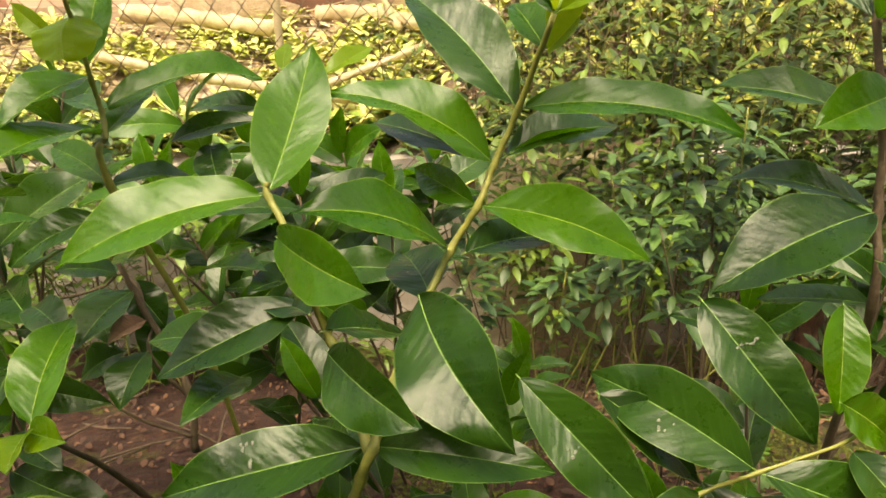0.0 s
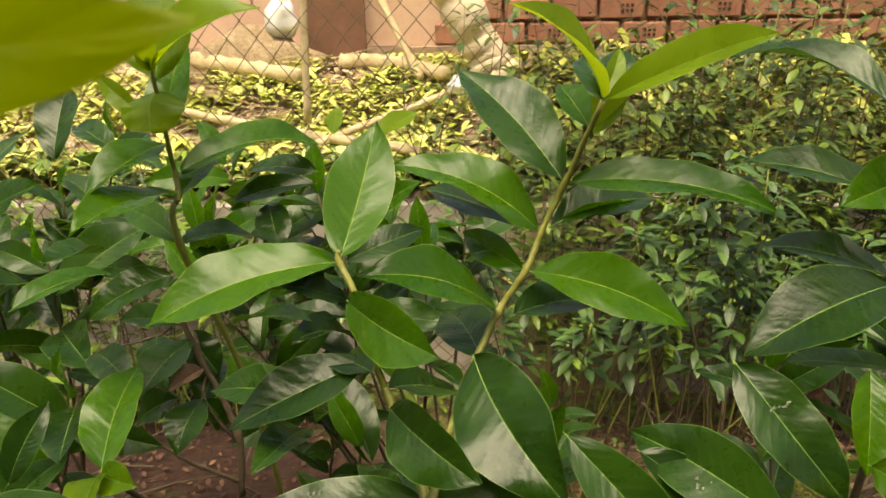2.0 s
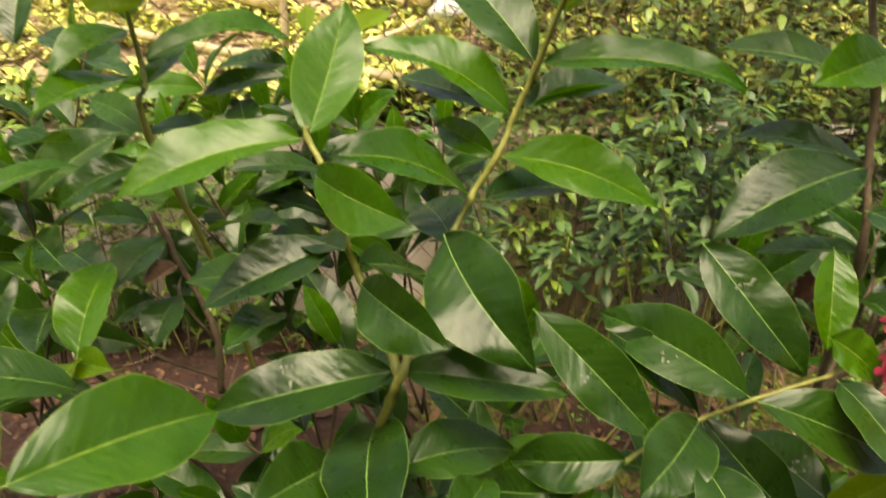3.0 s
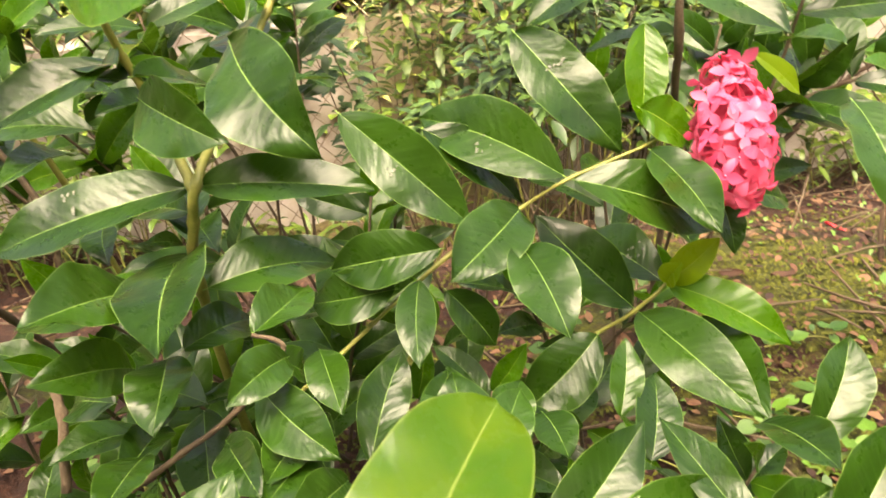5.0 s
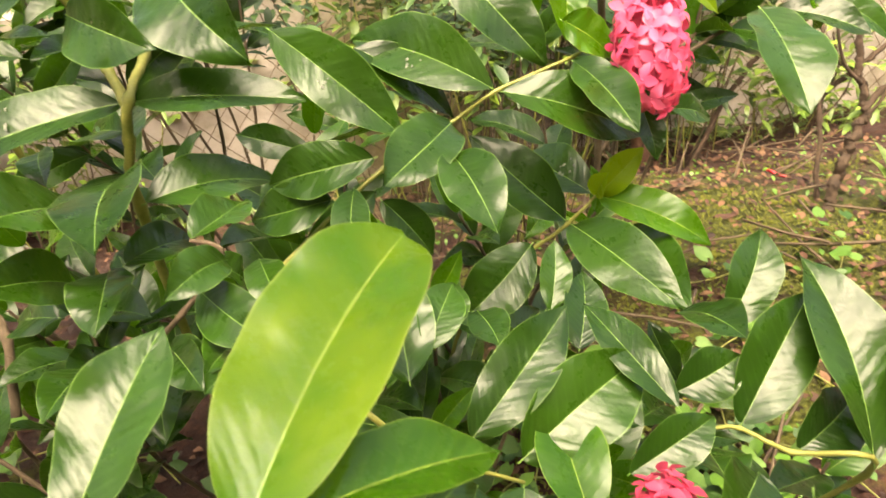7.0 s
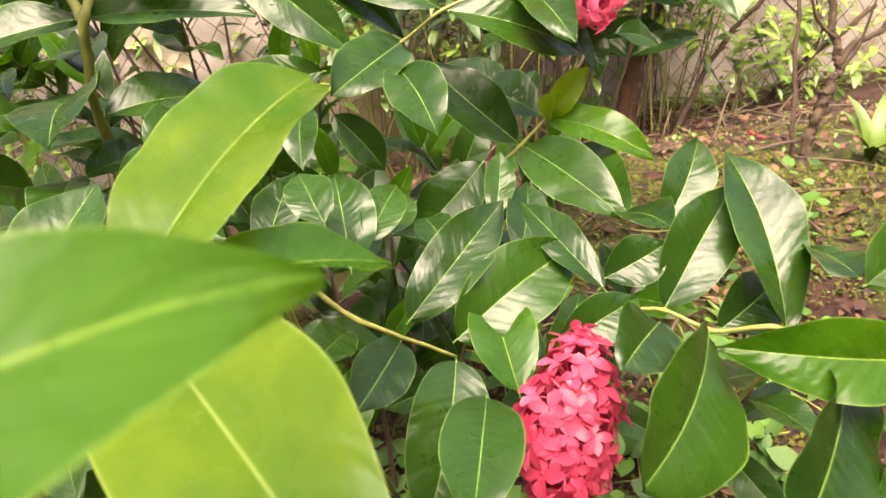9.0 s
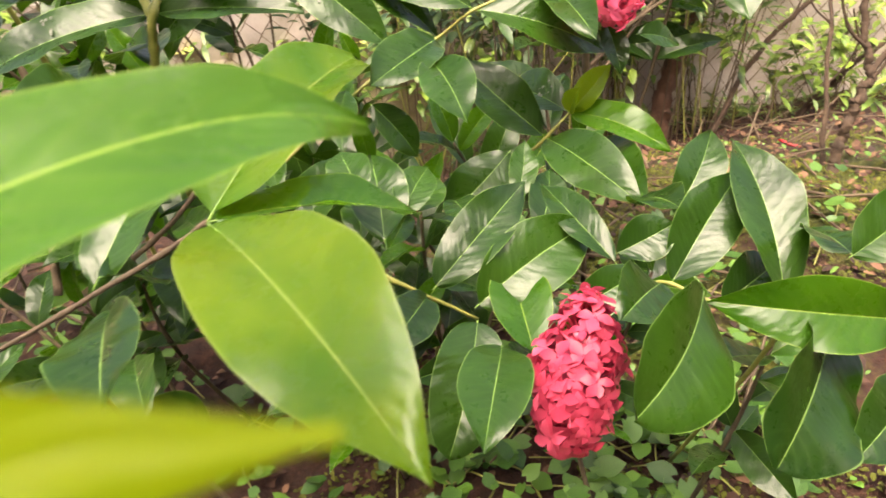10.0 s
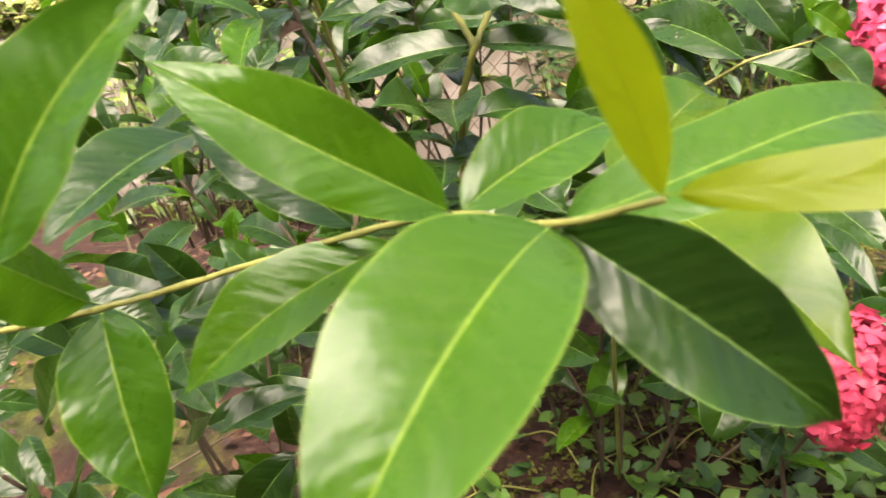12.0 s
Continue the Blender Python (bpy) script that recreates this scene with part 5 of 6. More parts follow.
leaf(shrub_near, (-0.01, 0.046, 0.481), (-0.03, 0.103, 0.476), 0.030, (0, -0.64, 0.77), 0.08, 0.12, "old")
for k_, (a_, b_) in enumerate((((-0.22, 0.1, 0.05), (-0.22, 0.16, 0.44)), ((-0.2, 0.08, 0.05), (-0.3, 0.1, 0.46)), ((-0.2, 0.06, 0.05), (-0.16, 0.02, 0.38)), ((-0.22, 0.06, 0.05), (-0.36, 0.22, 0.48)), ((-0.24, 0.05, 0.05), (-0.32, -0.04, 0.46)))): branchlet(shrub_near, a_, b_, 4, 0.095, 1000 + k_, bare=0.3)
for k_, (a_, b_) in enumerate((((-0.09, 0.93, 0.0), (-0.36, 1.0, 0.66)), ((-0.72, 1.0, 0.0), (-0.52, 1.02, 0.7)), ((-0.07, 0.95, 0.0), (-0.22, 0.98, 0.62)), ((-0.1, 0.9, 0.05), (-0.06, 0.92, 0.55)))): branchlet(shrub_left, a_, b_, 6, 0.12, 1030 + k_, bare=0.6)
leaf(shrub_near, (-0.229, 0.032, 0.481), (-0.289, 0.013, 0.485), 0.025, (0, -0.45, 0.89), 0.08, 0.12, "old", 12)
leaf(shrub_near, (-0.152, -0.071, 0.564), (-0.181, -0.086, 0.567), 0.016, (0, -0.45, 0.89), 0.08, 0.12, "old", -18)
leaf(shrub_near, (-0.145, -0.015, 0.557), (-0.144, -0.001, 0.598), 0.020, (0, -0.45, 0.89), 0.08, 0.12, "old", -16)
leaf(shrub_near, (-0.251, -0.041, 0.617), (-0.204, -0.04, 0.607), 0.020, (0, -0.45, 0.89), 0.08, 0.12, "old", 13)
leaf(shrub_near, (-0.179, -0.083, 0.628), (-0.14, -0.088, 0.61), 0.020, (0, -0.45, 0.89), 0.08, 0.12, "old", -15)
leaf(shrub_near, (-0.103, -0.037, 0.588), (-0.101, -0.073, 0.587), 0.016, (0, -0.45, 0.89), 0.08, 0.12, "old", -14)
leaf(shrub_near, (-0.106, 0.069, 0.492), (-0.081, 0.102, 0.501), 0.016, (0, -0.45, 0.89), 0.08, 0.12, "old", 10)
leaf(shrub_near, (-0.197, -0.053, 0.528), (-0.23, -0.057, 0.548), 0.017, (0, -0.45, 0.89), 0.08, 0.12, "old", -15)
leaf(shrub_near, (-0.211, 0.002, 0.619), (-0.164, -0.004, 0.636), 0.019, (0, -0.45, 0.89), 0.08, 0.12, "old", -17)
leaf(shrub_near, (-0.204, 0.011, 0.517), (-0.164, -0.036, 0.509), 0.025, (0, -0.45, 0.89), 0.08, 0.12, "old", 6)
leaf(shrub_near, (-0.128, 0.002, 0.598), (-0.107, -0.038, 0.588), 0.021, (0, -0.45, 0.89), 0.08, 0.12, "old", -1)
leaf(shrub_near, (-0.282, 0.033, 0.553), (-0.332, 0.034, 0.509), 0.026, (0, -0.45, 0.89), 0.08, 0.12, "old", -7)
leaf(shrub_near, (-0.16, 0.021, 0.561), (-0.18, -0.028, 0.564), 0.024, (0, -0.45, 0.89), 0.08, 0.12, "old", 16)
leaf(shrub_near, (-0.292, 0.004, 0.547), (-0.296, -0.029, 0.533), 0.015, (0, -0.45, 0.89), 0.08, 0.12, "old", -10)
leaf(shrub_near, (-0.095, -0.09, 0.521), (-0.036, -0.085, 0.534), 0.026, (0, -0.45, 0.89), 0.08, 0.12, "old", -17)
leaf(shrub_near, (-0.343, 0.084, 0.572), (-0.346, 0.063, 0.52), 0.027, (0, -0.45, 0.89), 0.08, 0.12, "old", 11)
leaf(shrub_near, (-0.252, 0.036, 0.568), (-0.201, 0.024, 0.557), 0.025, (0, -0.45, 0.89), 0.08, 0.12, "old", 19)
leaf(shrub_near, (-0.346, 0.057, 0.549), (-0.345, 0.076, 0.578), 0.014, (0, -0.45, 0.89), 0.08, 0.12, "old", -17)
leaf(shrub_near, (-0.301, -0.003, 0.575), (-0.272, 0.019, 0.565), 0.017, (0, -0.45, 0.89), 0.08, 0.12, "old", 1)
leaf(shrub_near, (-0.141, -0.076, 0.611), (-0.102, -0.049, 0.607), 0.021, (0, -0.45, 0.89), 0.08, 0.12, "old", 2)
leaf(shrub_near, (-0.224, -0.083, 0.6), (-0.2, -0.047, 0.614), 0.020, (0, -0.45, 0.89), 0.08, 0.12, "old", 16)
leaf(shrub_near, (-0.288, -0.058, 0.542), (-0.263, -0.042, 0.523), 0.014, (0, -0.45, 0.89), 0.08, 0.12, "old", -4)
leaf(shrub_near, (-0.152, -0.049, 0.562), (-0.11, -0.074, 0.569), 0.019, (0, -0.45, 0.89), 0.08, 0.12, "old", 11)
leaf(shrub_near, (-0.157, -0.061, 0.526), (-0.113, -0.041, 0.528), 0.021, (0, -0.45, 0.89), 0.08, 0.12, "old", -4)
leaf(shrub_near, (-0.294, 0.023, 0.521), (-0.225, 0.045, 0.539), 0.035, (0, -0.45, 0.89), 0.08, 0.12, "old", 0)
leaf(shrub_near, (-0.23, -0.018, 0.611), (-0.217, 0.018, 0.608), 0.016, (0, -0.45, 0.89), 0.08, 0.12, "old", -10)
leaf(shrub_near, (-0.342, 0.038, 0.499), (-0.304, 0.055, 0.535), 0.026, (0, -0.45, 0.89), 0.08, 0.12, "old", 0)
leaf(shrub_near, (-0.127, -0.03, 0.472), (-0.167, -0.045, 0.42), 0.032, (0, -0.45, 0.89), 0.08, 0.12, "old", -18)
leaf(shrub_near, (-0.116, -0.019, 0.582), (-0.143, -0.014, 0.615), 0.019, (0, -0.45, 0.89), 0.08, 0.12, "old", 9)
leaf(shrub_near, (-0.224, -0.082, 0.545), (-0.186, -0.088, 0.602), 0.027, (0, -0.45, 0.89), 0.08, 0.12, "old", 8)
leaf(shrub_near, (-0.3, -0.01, 0.525), (-0.339, -0.019, 0.502), 0.021, (0, -0.45, 0.89), 0.08, 0.12, "old", -4)
leaf(shrub_near, (-0.25, 0.008, 0.618), (-0.274, 0.04, 0.637), 0.019, (0, -0.45, 0.89), 0.08, 0.12, "old", 14)
leaf(shrub_near, (-0.13, -0.001, 0.519), (-0.12, 0.004, 0.563), 0.019, (0, -0.45, 0.89), 0.08, 0.12, "old", -15)
leaf(shrub_near, (-0.189, -0.068, 0.503), (-0.211, -0.095, 0.522), 0.015, (0, -0.45, 0.89), 0.08, 0.12, "old", 4)
leaf(shrub_near, (-0.163, -0.031, 0.517), (-0.144, -0.004, 0.537), 0.015, (0, -0.45, 0.89), 0.08, 0.12, "old", -14)
leaf(shrub_near, (-0.128, -0.021, 0.468), (-0.126, -0.025, 0.518), 0.020, (0, -0.45, 0.89), 0.08, 0.12, "old", -1)
leaf(shrub_near, (-0.148, -0.07, 0.528), (-0.099, -0.045, 0.536), 0.022, (0, -0.45, 0.89), 0.08, 0.12, "old", -18)
leaf(shrub_near, (-0.216, 0.011, 0.502), (-0.249, -0.008, 0.517), 0.016, (0, -0.45, 0.89), 0.08, 0.12, "old", 7)
leaf(shrub_near, (-0.109, 0.036, 0.441), (-0.206, 0.04, 0.433), 0.040, (0, -0.45, 0.89), 0.08, 0.12, "old", 8)
leaf(shrub_near, (-0.19, 0.039, 0.539), (-0.214, 0.029, 0.587), 0.025, (0, -0.45, 0.89), 0.08, 0.12, "old", -4)
leaf(shrub_near, (-0.266, 0.039, 0.52), (-0.207, 0.031, 0.551), 0.031, (0, -0.45, 0.89), 0.08, 0.12, "old", 13)
leaf(shrub_near, (-0.222, -0.038, 0.557), (-0.2, -0.038, 0.534), 0.015, (0, -0.45, 0.89), 0.08, 0.12, "old", -18)
leaf(shrub_near, (-0.198, 0.035, 0.517), (-0.245, 0.024, 0.548), 0.022, (0, -0.45, 0.89), 0.08, 0.12, "old", 14)
leaf(shrub_near, (-0.218, -0.018, 0.437), (-0.264, -0.034, 0.423), 0.022, (0, -0.45, 0.89), 0.08, 0.12, "old", 7)
leaf(shrub_near, (-0.089, 0.005, 0.406), (-0.139, 0.003, 0.415), 0.019, (0, -0.45, 0.89), 0.08, 0.12, "old", -4)
leaf(shrub_near, (-0.201, -0.116, 0.58), (-0.183, -0.134, 0.567), 0.012, (0, -0.45, 0.89), 0.08, 0.12, "old", 2)
leaf(shrub_near, (-0.242, -0.025, 0.546), (-0.293, -0.025, 0.577), 0.024, (0, -0.45, 0.89), 0.08, 0.12, "old", 13)
leaf(shrub_near, (-0.166, 0.033, 0.487), (-0.231, 0.055, 0.518), 0.037, (0, -0.45, 0.89), 0.08, 0.12, "old", 2)
leaf(shrub_near, (-0.053, -0.044, 0.622), (-0.074, -0.089, 0.631), 0.023, (0, -0.45, 0.89), 0.08, 0.12, "old", -12)
leaf(shrub_near, (-0.295, 0.004, 0.49), (-0.24, -0.006, 0.462), 0.027, (0, -0.45, 0.89), 0.08, 0.12, "old", -13)
leaf(shrub_near, (-0.317, -0.04, 0.501), (-0.282, -0.01, 0.503), 0.018, (0, -0.45, 0.89), 0.08, 0.12, "old", -7)
leaf(shrub_mid, (-0.247, 0.176, 0.677), (-0.288, 0.213, 0.706), 0.030, (0, -0.45, 0.89), 0.08, 0.12, "old", 9)
leaf(shrub_mid, (-0.303, 0.207, 0.681), (-0.364, 0.202, 0.67), 0.027, (0, -0.45, 0.89), 0.08, 0.12, "old", -20)
leaf(shrub_mid, (-0.058, 0.181, 0.678), (-0.105, 0.167, 0.666), 0.020, (0, -0.45, 0.89), 0.08, 0.12, "old", 18)
leaf(shrub_mid, (-0.209, 0.077, 0.662), (-0.152, 0.075, 0.682), 0.029, (0, -0.45, 0.89), 0.08, 0.12, "old", 5)
leaf(shrub_mid, (-0.303, 0.312, 0.639), (-0.308, 0.263, 0.62), 0.025, (0, -0.45, 0.89), 0.08, 0.12, "old", 19)
leaf(shrub_mid, (-0.415, 0.343, 0.622), (-0.438, 0.319, 0.589), 0.019, (0, -0.45, 0.89), 0.08, 0.12, "old", 14)
leaf(shrub_mid, (-0.323, 0.202, 0.622), (-0.311, 0.186, 0.594), 0.016, (0, -0.45, 0.89), 0.08, 0.12, "old", -19)
leaf(shrub_mid, (-0.264, 0.168, 0.686), (-0.301, 0.128, 0.688), 0.026, (0, -0.45, 0.89), 0.08, 0.12, "old", 4)
leaf(shrub_mid, (-0.312, 0.163, 0.671), (-0.348, 0.143, 0.647), 0.022, (0, -0.45, 0.89), 0.08, 0.12, "old", 16)
leaf(shrub_mid, (-0.272, 0.16, 0.599), (-0.224, 0.207, 0.607), 0.029, (0, -0.45, 0.89), 0.08, 0.12, "old", -16)
leaf(shrub_mid, (-0.256, 0.109, 0.591), (-0.267, 0.122, 0.615), 0.011, (0, -0.45, 0.89), 0.08, 0.12, "old", -7)
leaf(shrub_mid, (-0.301, 0.349, 0.641), (-0.28, 0.379, 0.684), 0.024, (0, -0.45, 0.89), 0.08, 0.12, "old", 19)
leaf(shrub_mid, (-0.186, 0.273, 0.532), (-0.169, 0.28, 0.578), 0.021, (0, -0.45, 0.89), 0.08, 0.12, "old", -11)
leaf(shrub_mid, (-0.244, 0.331, 0.543), (-0.274, 0.275, 0.518), 0.027, (0, -0.45, 0.89), 0.08, 0.12, "old", 7)
leaf(shrub_mid, (-0.214, 0.305, 0.646), (-0.279, 0.271, 0.682), 0.035, (0, -0.45, 0.89), 0.08, 0.12, "old", 8)
leaf(shrub_mid, (-0.243, 0.064, 0.631), (-0.247, 0.051, 0.668), 0.019, (0, -0.45, 0.89), 0.08, 0.12, "old", 3)
leaf(shrub_mid, (-0.208, 0.146, 0.695), (-0.21, 0.113, 0.68), 0.016, (0, -0.45, 0.89), 0.08, 0.12, "old", -16)
leaf(shrub_mid, (-0.275, 0.091, 0.643), (-0.241, 0.09, 0.671), 0.020, (0, -0.45, 0.89), 0.08, 0.12, "old", 13)
leaf(shrub_mid, (-0.19, 0.18, 0.631), (-0.175, 0.219, 0.651), 0.021, (0, -0.45, 0.89), 0.08, 0.12, "old", 14)
for k_, (a_, b_) in enumerate((((-0.3, 0.4, 0.05), (-0.36, 0.42, 0.34)), ((-0.25, 0.45, 0.05), (-0.3, 0.5, 0.36)), ((-0.2, 0.4, 0.05), (-0.18, 0.36, 0.33)), ((-0.4, 0.45, 0.05), (-0.45, 0.5, 0.4)))): branchlet(shrub_left, a_, b_, 4, 0.085, 1060 + k_, bare=0.3)
for k_, (a_, b_) in enumerate((((0.2, 0.45, 0.03), (0.12, 0.42, 0.40)), ((0.2, 0.4, 0.03), (0.3, 0.36, 0.32)), ((0.3, 0.3, 0.03), (0.38, 0.3, 0.30)), ((0.2, 0.35, 0.03), (0.16, 0.34, 0.40)), ((0.3, 0.2, 0.03), (0.26, 0.2, 0.33)), ((0.4, 0.2, 0.03), (0.44, 0.18, 0.30)), ((0.05, 0.4, 0.03), (0.0, 0.36, 0.42)), ((-0.1, 0.45, 0.03), (-0.12, 0.38, 0.44)), ((-0.2, 0.5, 0.03), (-0.22, 0.46, 0.38)), ((0.3, 0.45, 0.03), (0.36, 0.48, 0.36)))): branchlet(shrub_low, a_, b_, 5, 0.085, 1100 + k_, bare=0.35)
for k_, (a_, b_) in enumerate((((-0.7, 1.0, 0.02), (-0.78, 1.02, 0.62)), ((-0.74, 1.02, 0.0), (-0.64, 1.04, 0.60)), ((-0.06, 1.0, 0.0), (-0.44, 1.05, 0.60)), ((-0.05, 1.02, 0.0), (-0.28, 1.06, 0.59)), ((-0.04, 1.0, 0.0), (-0.14, 1.04, 0.58)), ((-0.05, 1.0, 0.02), (0.0, 1.05, 0.56)), ((-0.8, 1.0, 0.02), (-0.92, 1.05, 0.62)), ((-0.08, 0.9, 0.0), (-0.38, 0.92, 0.58)))): branchlet(shrub_left, a_, b_, 6, 0.11, 1160 + k_, bare=0.62, tone="old" if k_ % 2 else "mid")
for k_, (a_, b_) in enumerate((((-0.65, 0.88, 0.02), (-0.7, 0.9, 0.45)), ((-0.7, 0.78, 0.02), (-0.75, 0.75, 0.42)), ((-0.2, 0.85, 0.0), (-0.18, 0.84, 0.36)), ((0.1, 0.85, 0.0), (0.12, 0.84, 0.34)))): branchlet(shrub_left, a_, b_, 6, 0.10, 1203 + k_, bare=0.3)
for k_, (a_, b_) in enumerate((((0.40, 0.58, 0.40), (0.68, 0.71, 0.52)), ((0.40, 0.585, 0.36), (0.70, 0.82, 0.50)), ((0.40, 0.58, 0.42), (0.70, 0.64, 0.50)), ((0.40, 0.58, 0.38), (0.58, 0.80, 0.50)))): branchlet(shrub_right, a_, b_, 5, 0.095, 1240 + k_, bare=0.45)
leaf(shrub_left, (-0.290, 0.628, 0.583), (-0.317, 0.552, 0.564), 0.044, (0, -0.45, 0.89), 0.10, 0.12, "old")
leaf(shrub_left, (-0.307, 0.649, 0.581), (-0.268, 0.629, 0.538), 0.040, (0, -0.45, 0.89), 0.10, 0.12, "old")
leaf(shrub_left, (-0.314, 0.652, 0.589), (-0.356, 0.618, 0.612), 0.036, (0, -0.45, 0.89), 0.10, 0.12, "old")
leaf(shrub_left, (-0.278, 0.602, 0.529), (-0.289, 0.545, 0.501), 0.042, (0, -0.45, 0.89), 0.10, 0.12, "old")
leaf(shrub_left, (-0.278, 0.602, 0.529), (-0.268, 0.623, 0.478), 0.030, (0, -0.45, 0.89), 0.10, 0.12, "old")
leaf(shrub_left, (-0.344, 0.663, 0.567), (-0.314, 0.604, 0.535), 0.042, (0, -0.45, 0.89), 0.10, 0.12, "old")
leaf(shrub_left, (-0.283, 0.673, 0.539), (-0.286, 0.614, 0.507), 0.040, (0, -0.45, 0.89), 0.10, 0.12, "old")
leaf(shrub_left, (-0.367, 0.622, 0.481), (-0.317, 0.635, 0.507), 0.040, (0, -0.45, 0.89), 0.10, 0.12, "old")
leaf(shrub_left, (-0.390, 0.620, 0.573), (-0.333, 0.573, 0.563), 0.038, (0, -0.45, 0.89), 0.10, 0.12, "old")
leaf(shrub_left, (-0.270, 0.600, 0.566), (-0.296, 0.568, 0.560), 0.021, (0.2, -0.7, 0.68), 0.12, 0.3, "dry", 10, 1.2, "withered pale brown leaf")
stem(shrub_left, [(-0.283, 0.625, 0.561), (-0.292, 0.640, 0.582), (-0.314, 0.655, 0.588), (-0.345, 0.664, 0.566), (-0.392, 0.622, 0.572)], 0.0024, 0.0012)
stem(shrub_left, [(-0.25, 0.61, 0.46), (-0.278, 0.604, 0.528), (-0.283, 0.672, 0.538)], 0.0022, 0.0012)
stem(shrub_left, [(-0.25, 0.59, 0.43), (-0.31, 0.60, 0.45), (-0.367, 0.622, 0.481)], 0.0022, 0.0012)


# ---- flower heads ----
def floret_mesh(seed, mat):
    """Four pointed petals round a throat, on a thin tube."""
    rnd = random.Random(seed)
    v, f = [], []
    for k in range(4):
        ang = k * math.pi / 2 + rnd.uniform(-0.15, 0.15)
        d, s = Vector((math.cos(ang), math.sin(ang), 0)), Vector((-math.sin(ang), math.cos(ang), 0))
        L, w = 0.0118 * rnd.uniform(0.85, 1.1), 0.0035 * rnd.uniform(0.85, 1.1)
        drop, start = rnd.uniform(-0.25, 0.35), len(v)
        for q, ww in ((0.02, 0.2), (0.28, 0.72), (0.52, 1.0), (0.8, 0.62), (1.0, 0.04)):
            c = d * (L * q) + Vector((0, 0, 0.0012 * math.sin(q * 3) - drop * L * q * q))
            v += [c - s * w * ww + Vector((0, 0, 0.0009 * ww)), c, c + s * w * ww + Vector((0, 0, 0.0009 * ww))]
        for j in range(4):
            for i in range(2):
                a0 = start + 3 * j + i
                f.append((a0, a0 + 1, a0 + 4, a0 + 3))
    tube_data([(0, 0, -0.016), (0, 0, -0.006), (0, 0, 0.0006)], [0.0006, 0.0008, 0.0011], 5, v, f)
    return mesh_of("floret", v, f, mat)


red_florets, pink_florets = ([floret_mesh(s, mt) for s in (1, 2, 3, 4)] for mt in (PETAL, PINK))


CALYX = rough_stuff("dark_calyx", ((0.3, (0.24, 0.018, 0.05)), (0.7, (0.42, 0.04, 0.10))), 90, 0.5, 0.002, 0.6)


def flower_head(shrub, top, bottom, wide, count, seed, label, mat, made, size=1.0):
    """A dense head: a core and florets that face outwards all round."""
    rnd = random.Random(seed)
    a_, b_ = Vector(top), Vector(bottom)
    axis = (a_ - b_)
    H = axis.length
    z = axis.normalized()
    x = z.cross(Vector((0.2, 1, 0.1))).normalized()
    y = z.cross(x)
    m = Matrix.Translation((a_ + b_) / 2) @ Matrix((x, y, z)).transposed().to_4x4()
    bm = bmesh.new()
    bmesh.ops.create_icosphere(bm, subdivisions=3, radius=1)
    for v in bm.verts:
        g = 1 + 0.12 * noise.noise(v.co * 4)
        v.co = Vector((v.co.x * (wide / 2 - 0.011), v.co.y * (wide / 2 - 0.011), v.co.z * (H / 2 - 0.011))) * g
    core = part("flower_head", bm, CALYX, shrub, label)
    core.matrix_local = m
    for i in range(count):
        q = (i + 0.5) / count
        zz = 1 - 2 * q
        r = math.sqrt(max(0, 1 - zz * zz))
        ang = i * 2.39996 + rnd.uniform(-0.2, 0.2)
        taper = 1 + 0.10 * zz * -1
        nrm = Vector((r * math.cos(ang), r * math.sin(ang), zz * 0.8 + 0.15)).normalized()
        k = rnd.uniform(0.86, 1.14)
        pos = Vector((r * math.cos(ang) * wide / 2 * taper, r * math.sin(ang) * wide / 2 * taper, zz * H / 2)) * k
        nrm = (nrm + Vector([rnd.gauss(0, 0.28) for _ in range(3)])).normalized()
        rot = nrm.to_track_quat("Z", "Y").to_matrix().to_4x4() @ Matrix.Rotation(rnd.uniform(0, 6.28), 4, "Z")
        sc = size * rnd.uniform(0.95, 1.45)
        piece("floret", made[i % 4], core, Matrix.Translation(pos) @ rot @ Matrix.Scale(sc, 4))
    return core


flower_head(shrub_right, (0.365, 0.435, 0.615), (0.347, 0.351, 0.543), 0.050, 84, 3, "dense bright pink ixora flower head", PINK, pink_florets)
flower_head(shrub_low, (0.242, 0.09, 0.471), (0.203, 0.023, 0.425), 0.043, 130, 4, "dense red ixora flower head", PETAL, red_florets, 0.78)



# ---- creeping vine on the ground ----
def heart_mesh(seed):
    rnd = random.Random(seed)
    v, f = [(0, 0, 0.002)], []
    n = 14
    for i in range(n + 1):
        a_ = -math.pi + 2 * math.pi * i / n
        r = 0.5 + 0.13 * math.cos(a_) + 0.07 * math.cos(2 * a_) - (0.28 if i in (0, n) else 0)
        yy = r * math.cos(a_) + (0.22 if i == n // 2 else 0)
        v.append((r * math.sin(a_) * 0.98, yy + 0.1, 0.10 * abs(math.sin(a_)) + rnd.uniform(-0.03, 0.03)))
    for i in range(n):
        f.append((0, i + 1, i + 2))
    return mesh_of("vine_leaf", v, f, VINE)


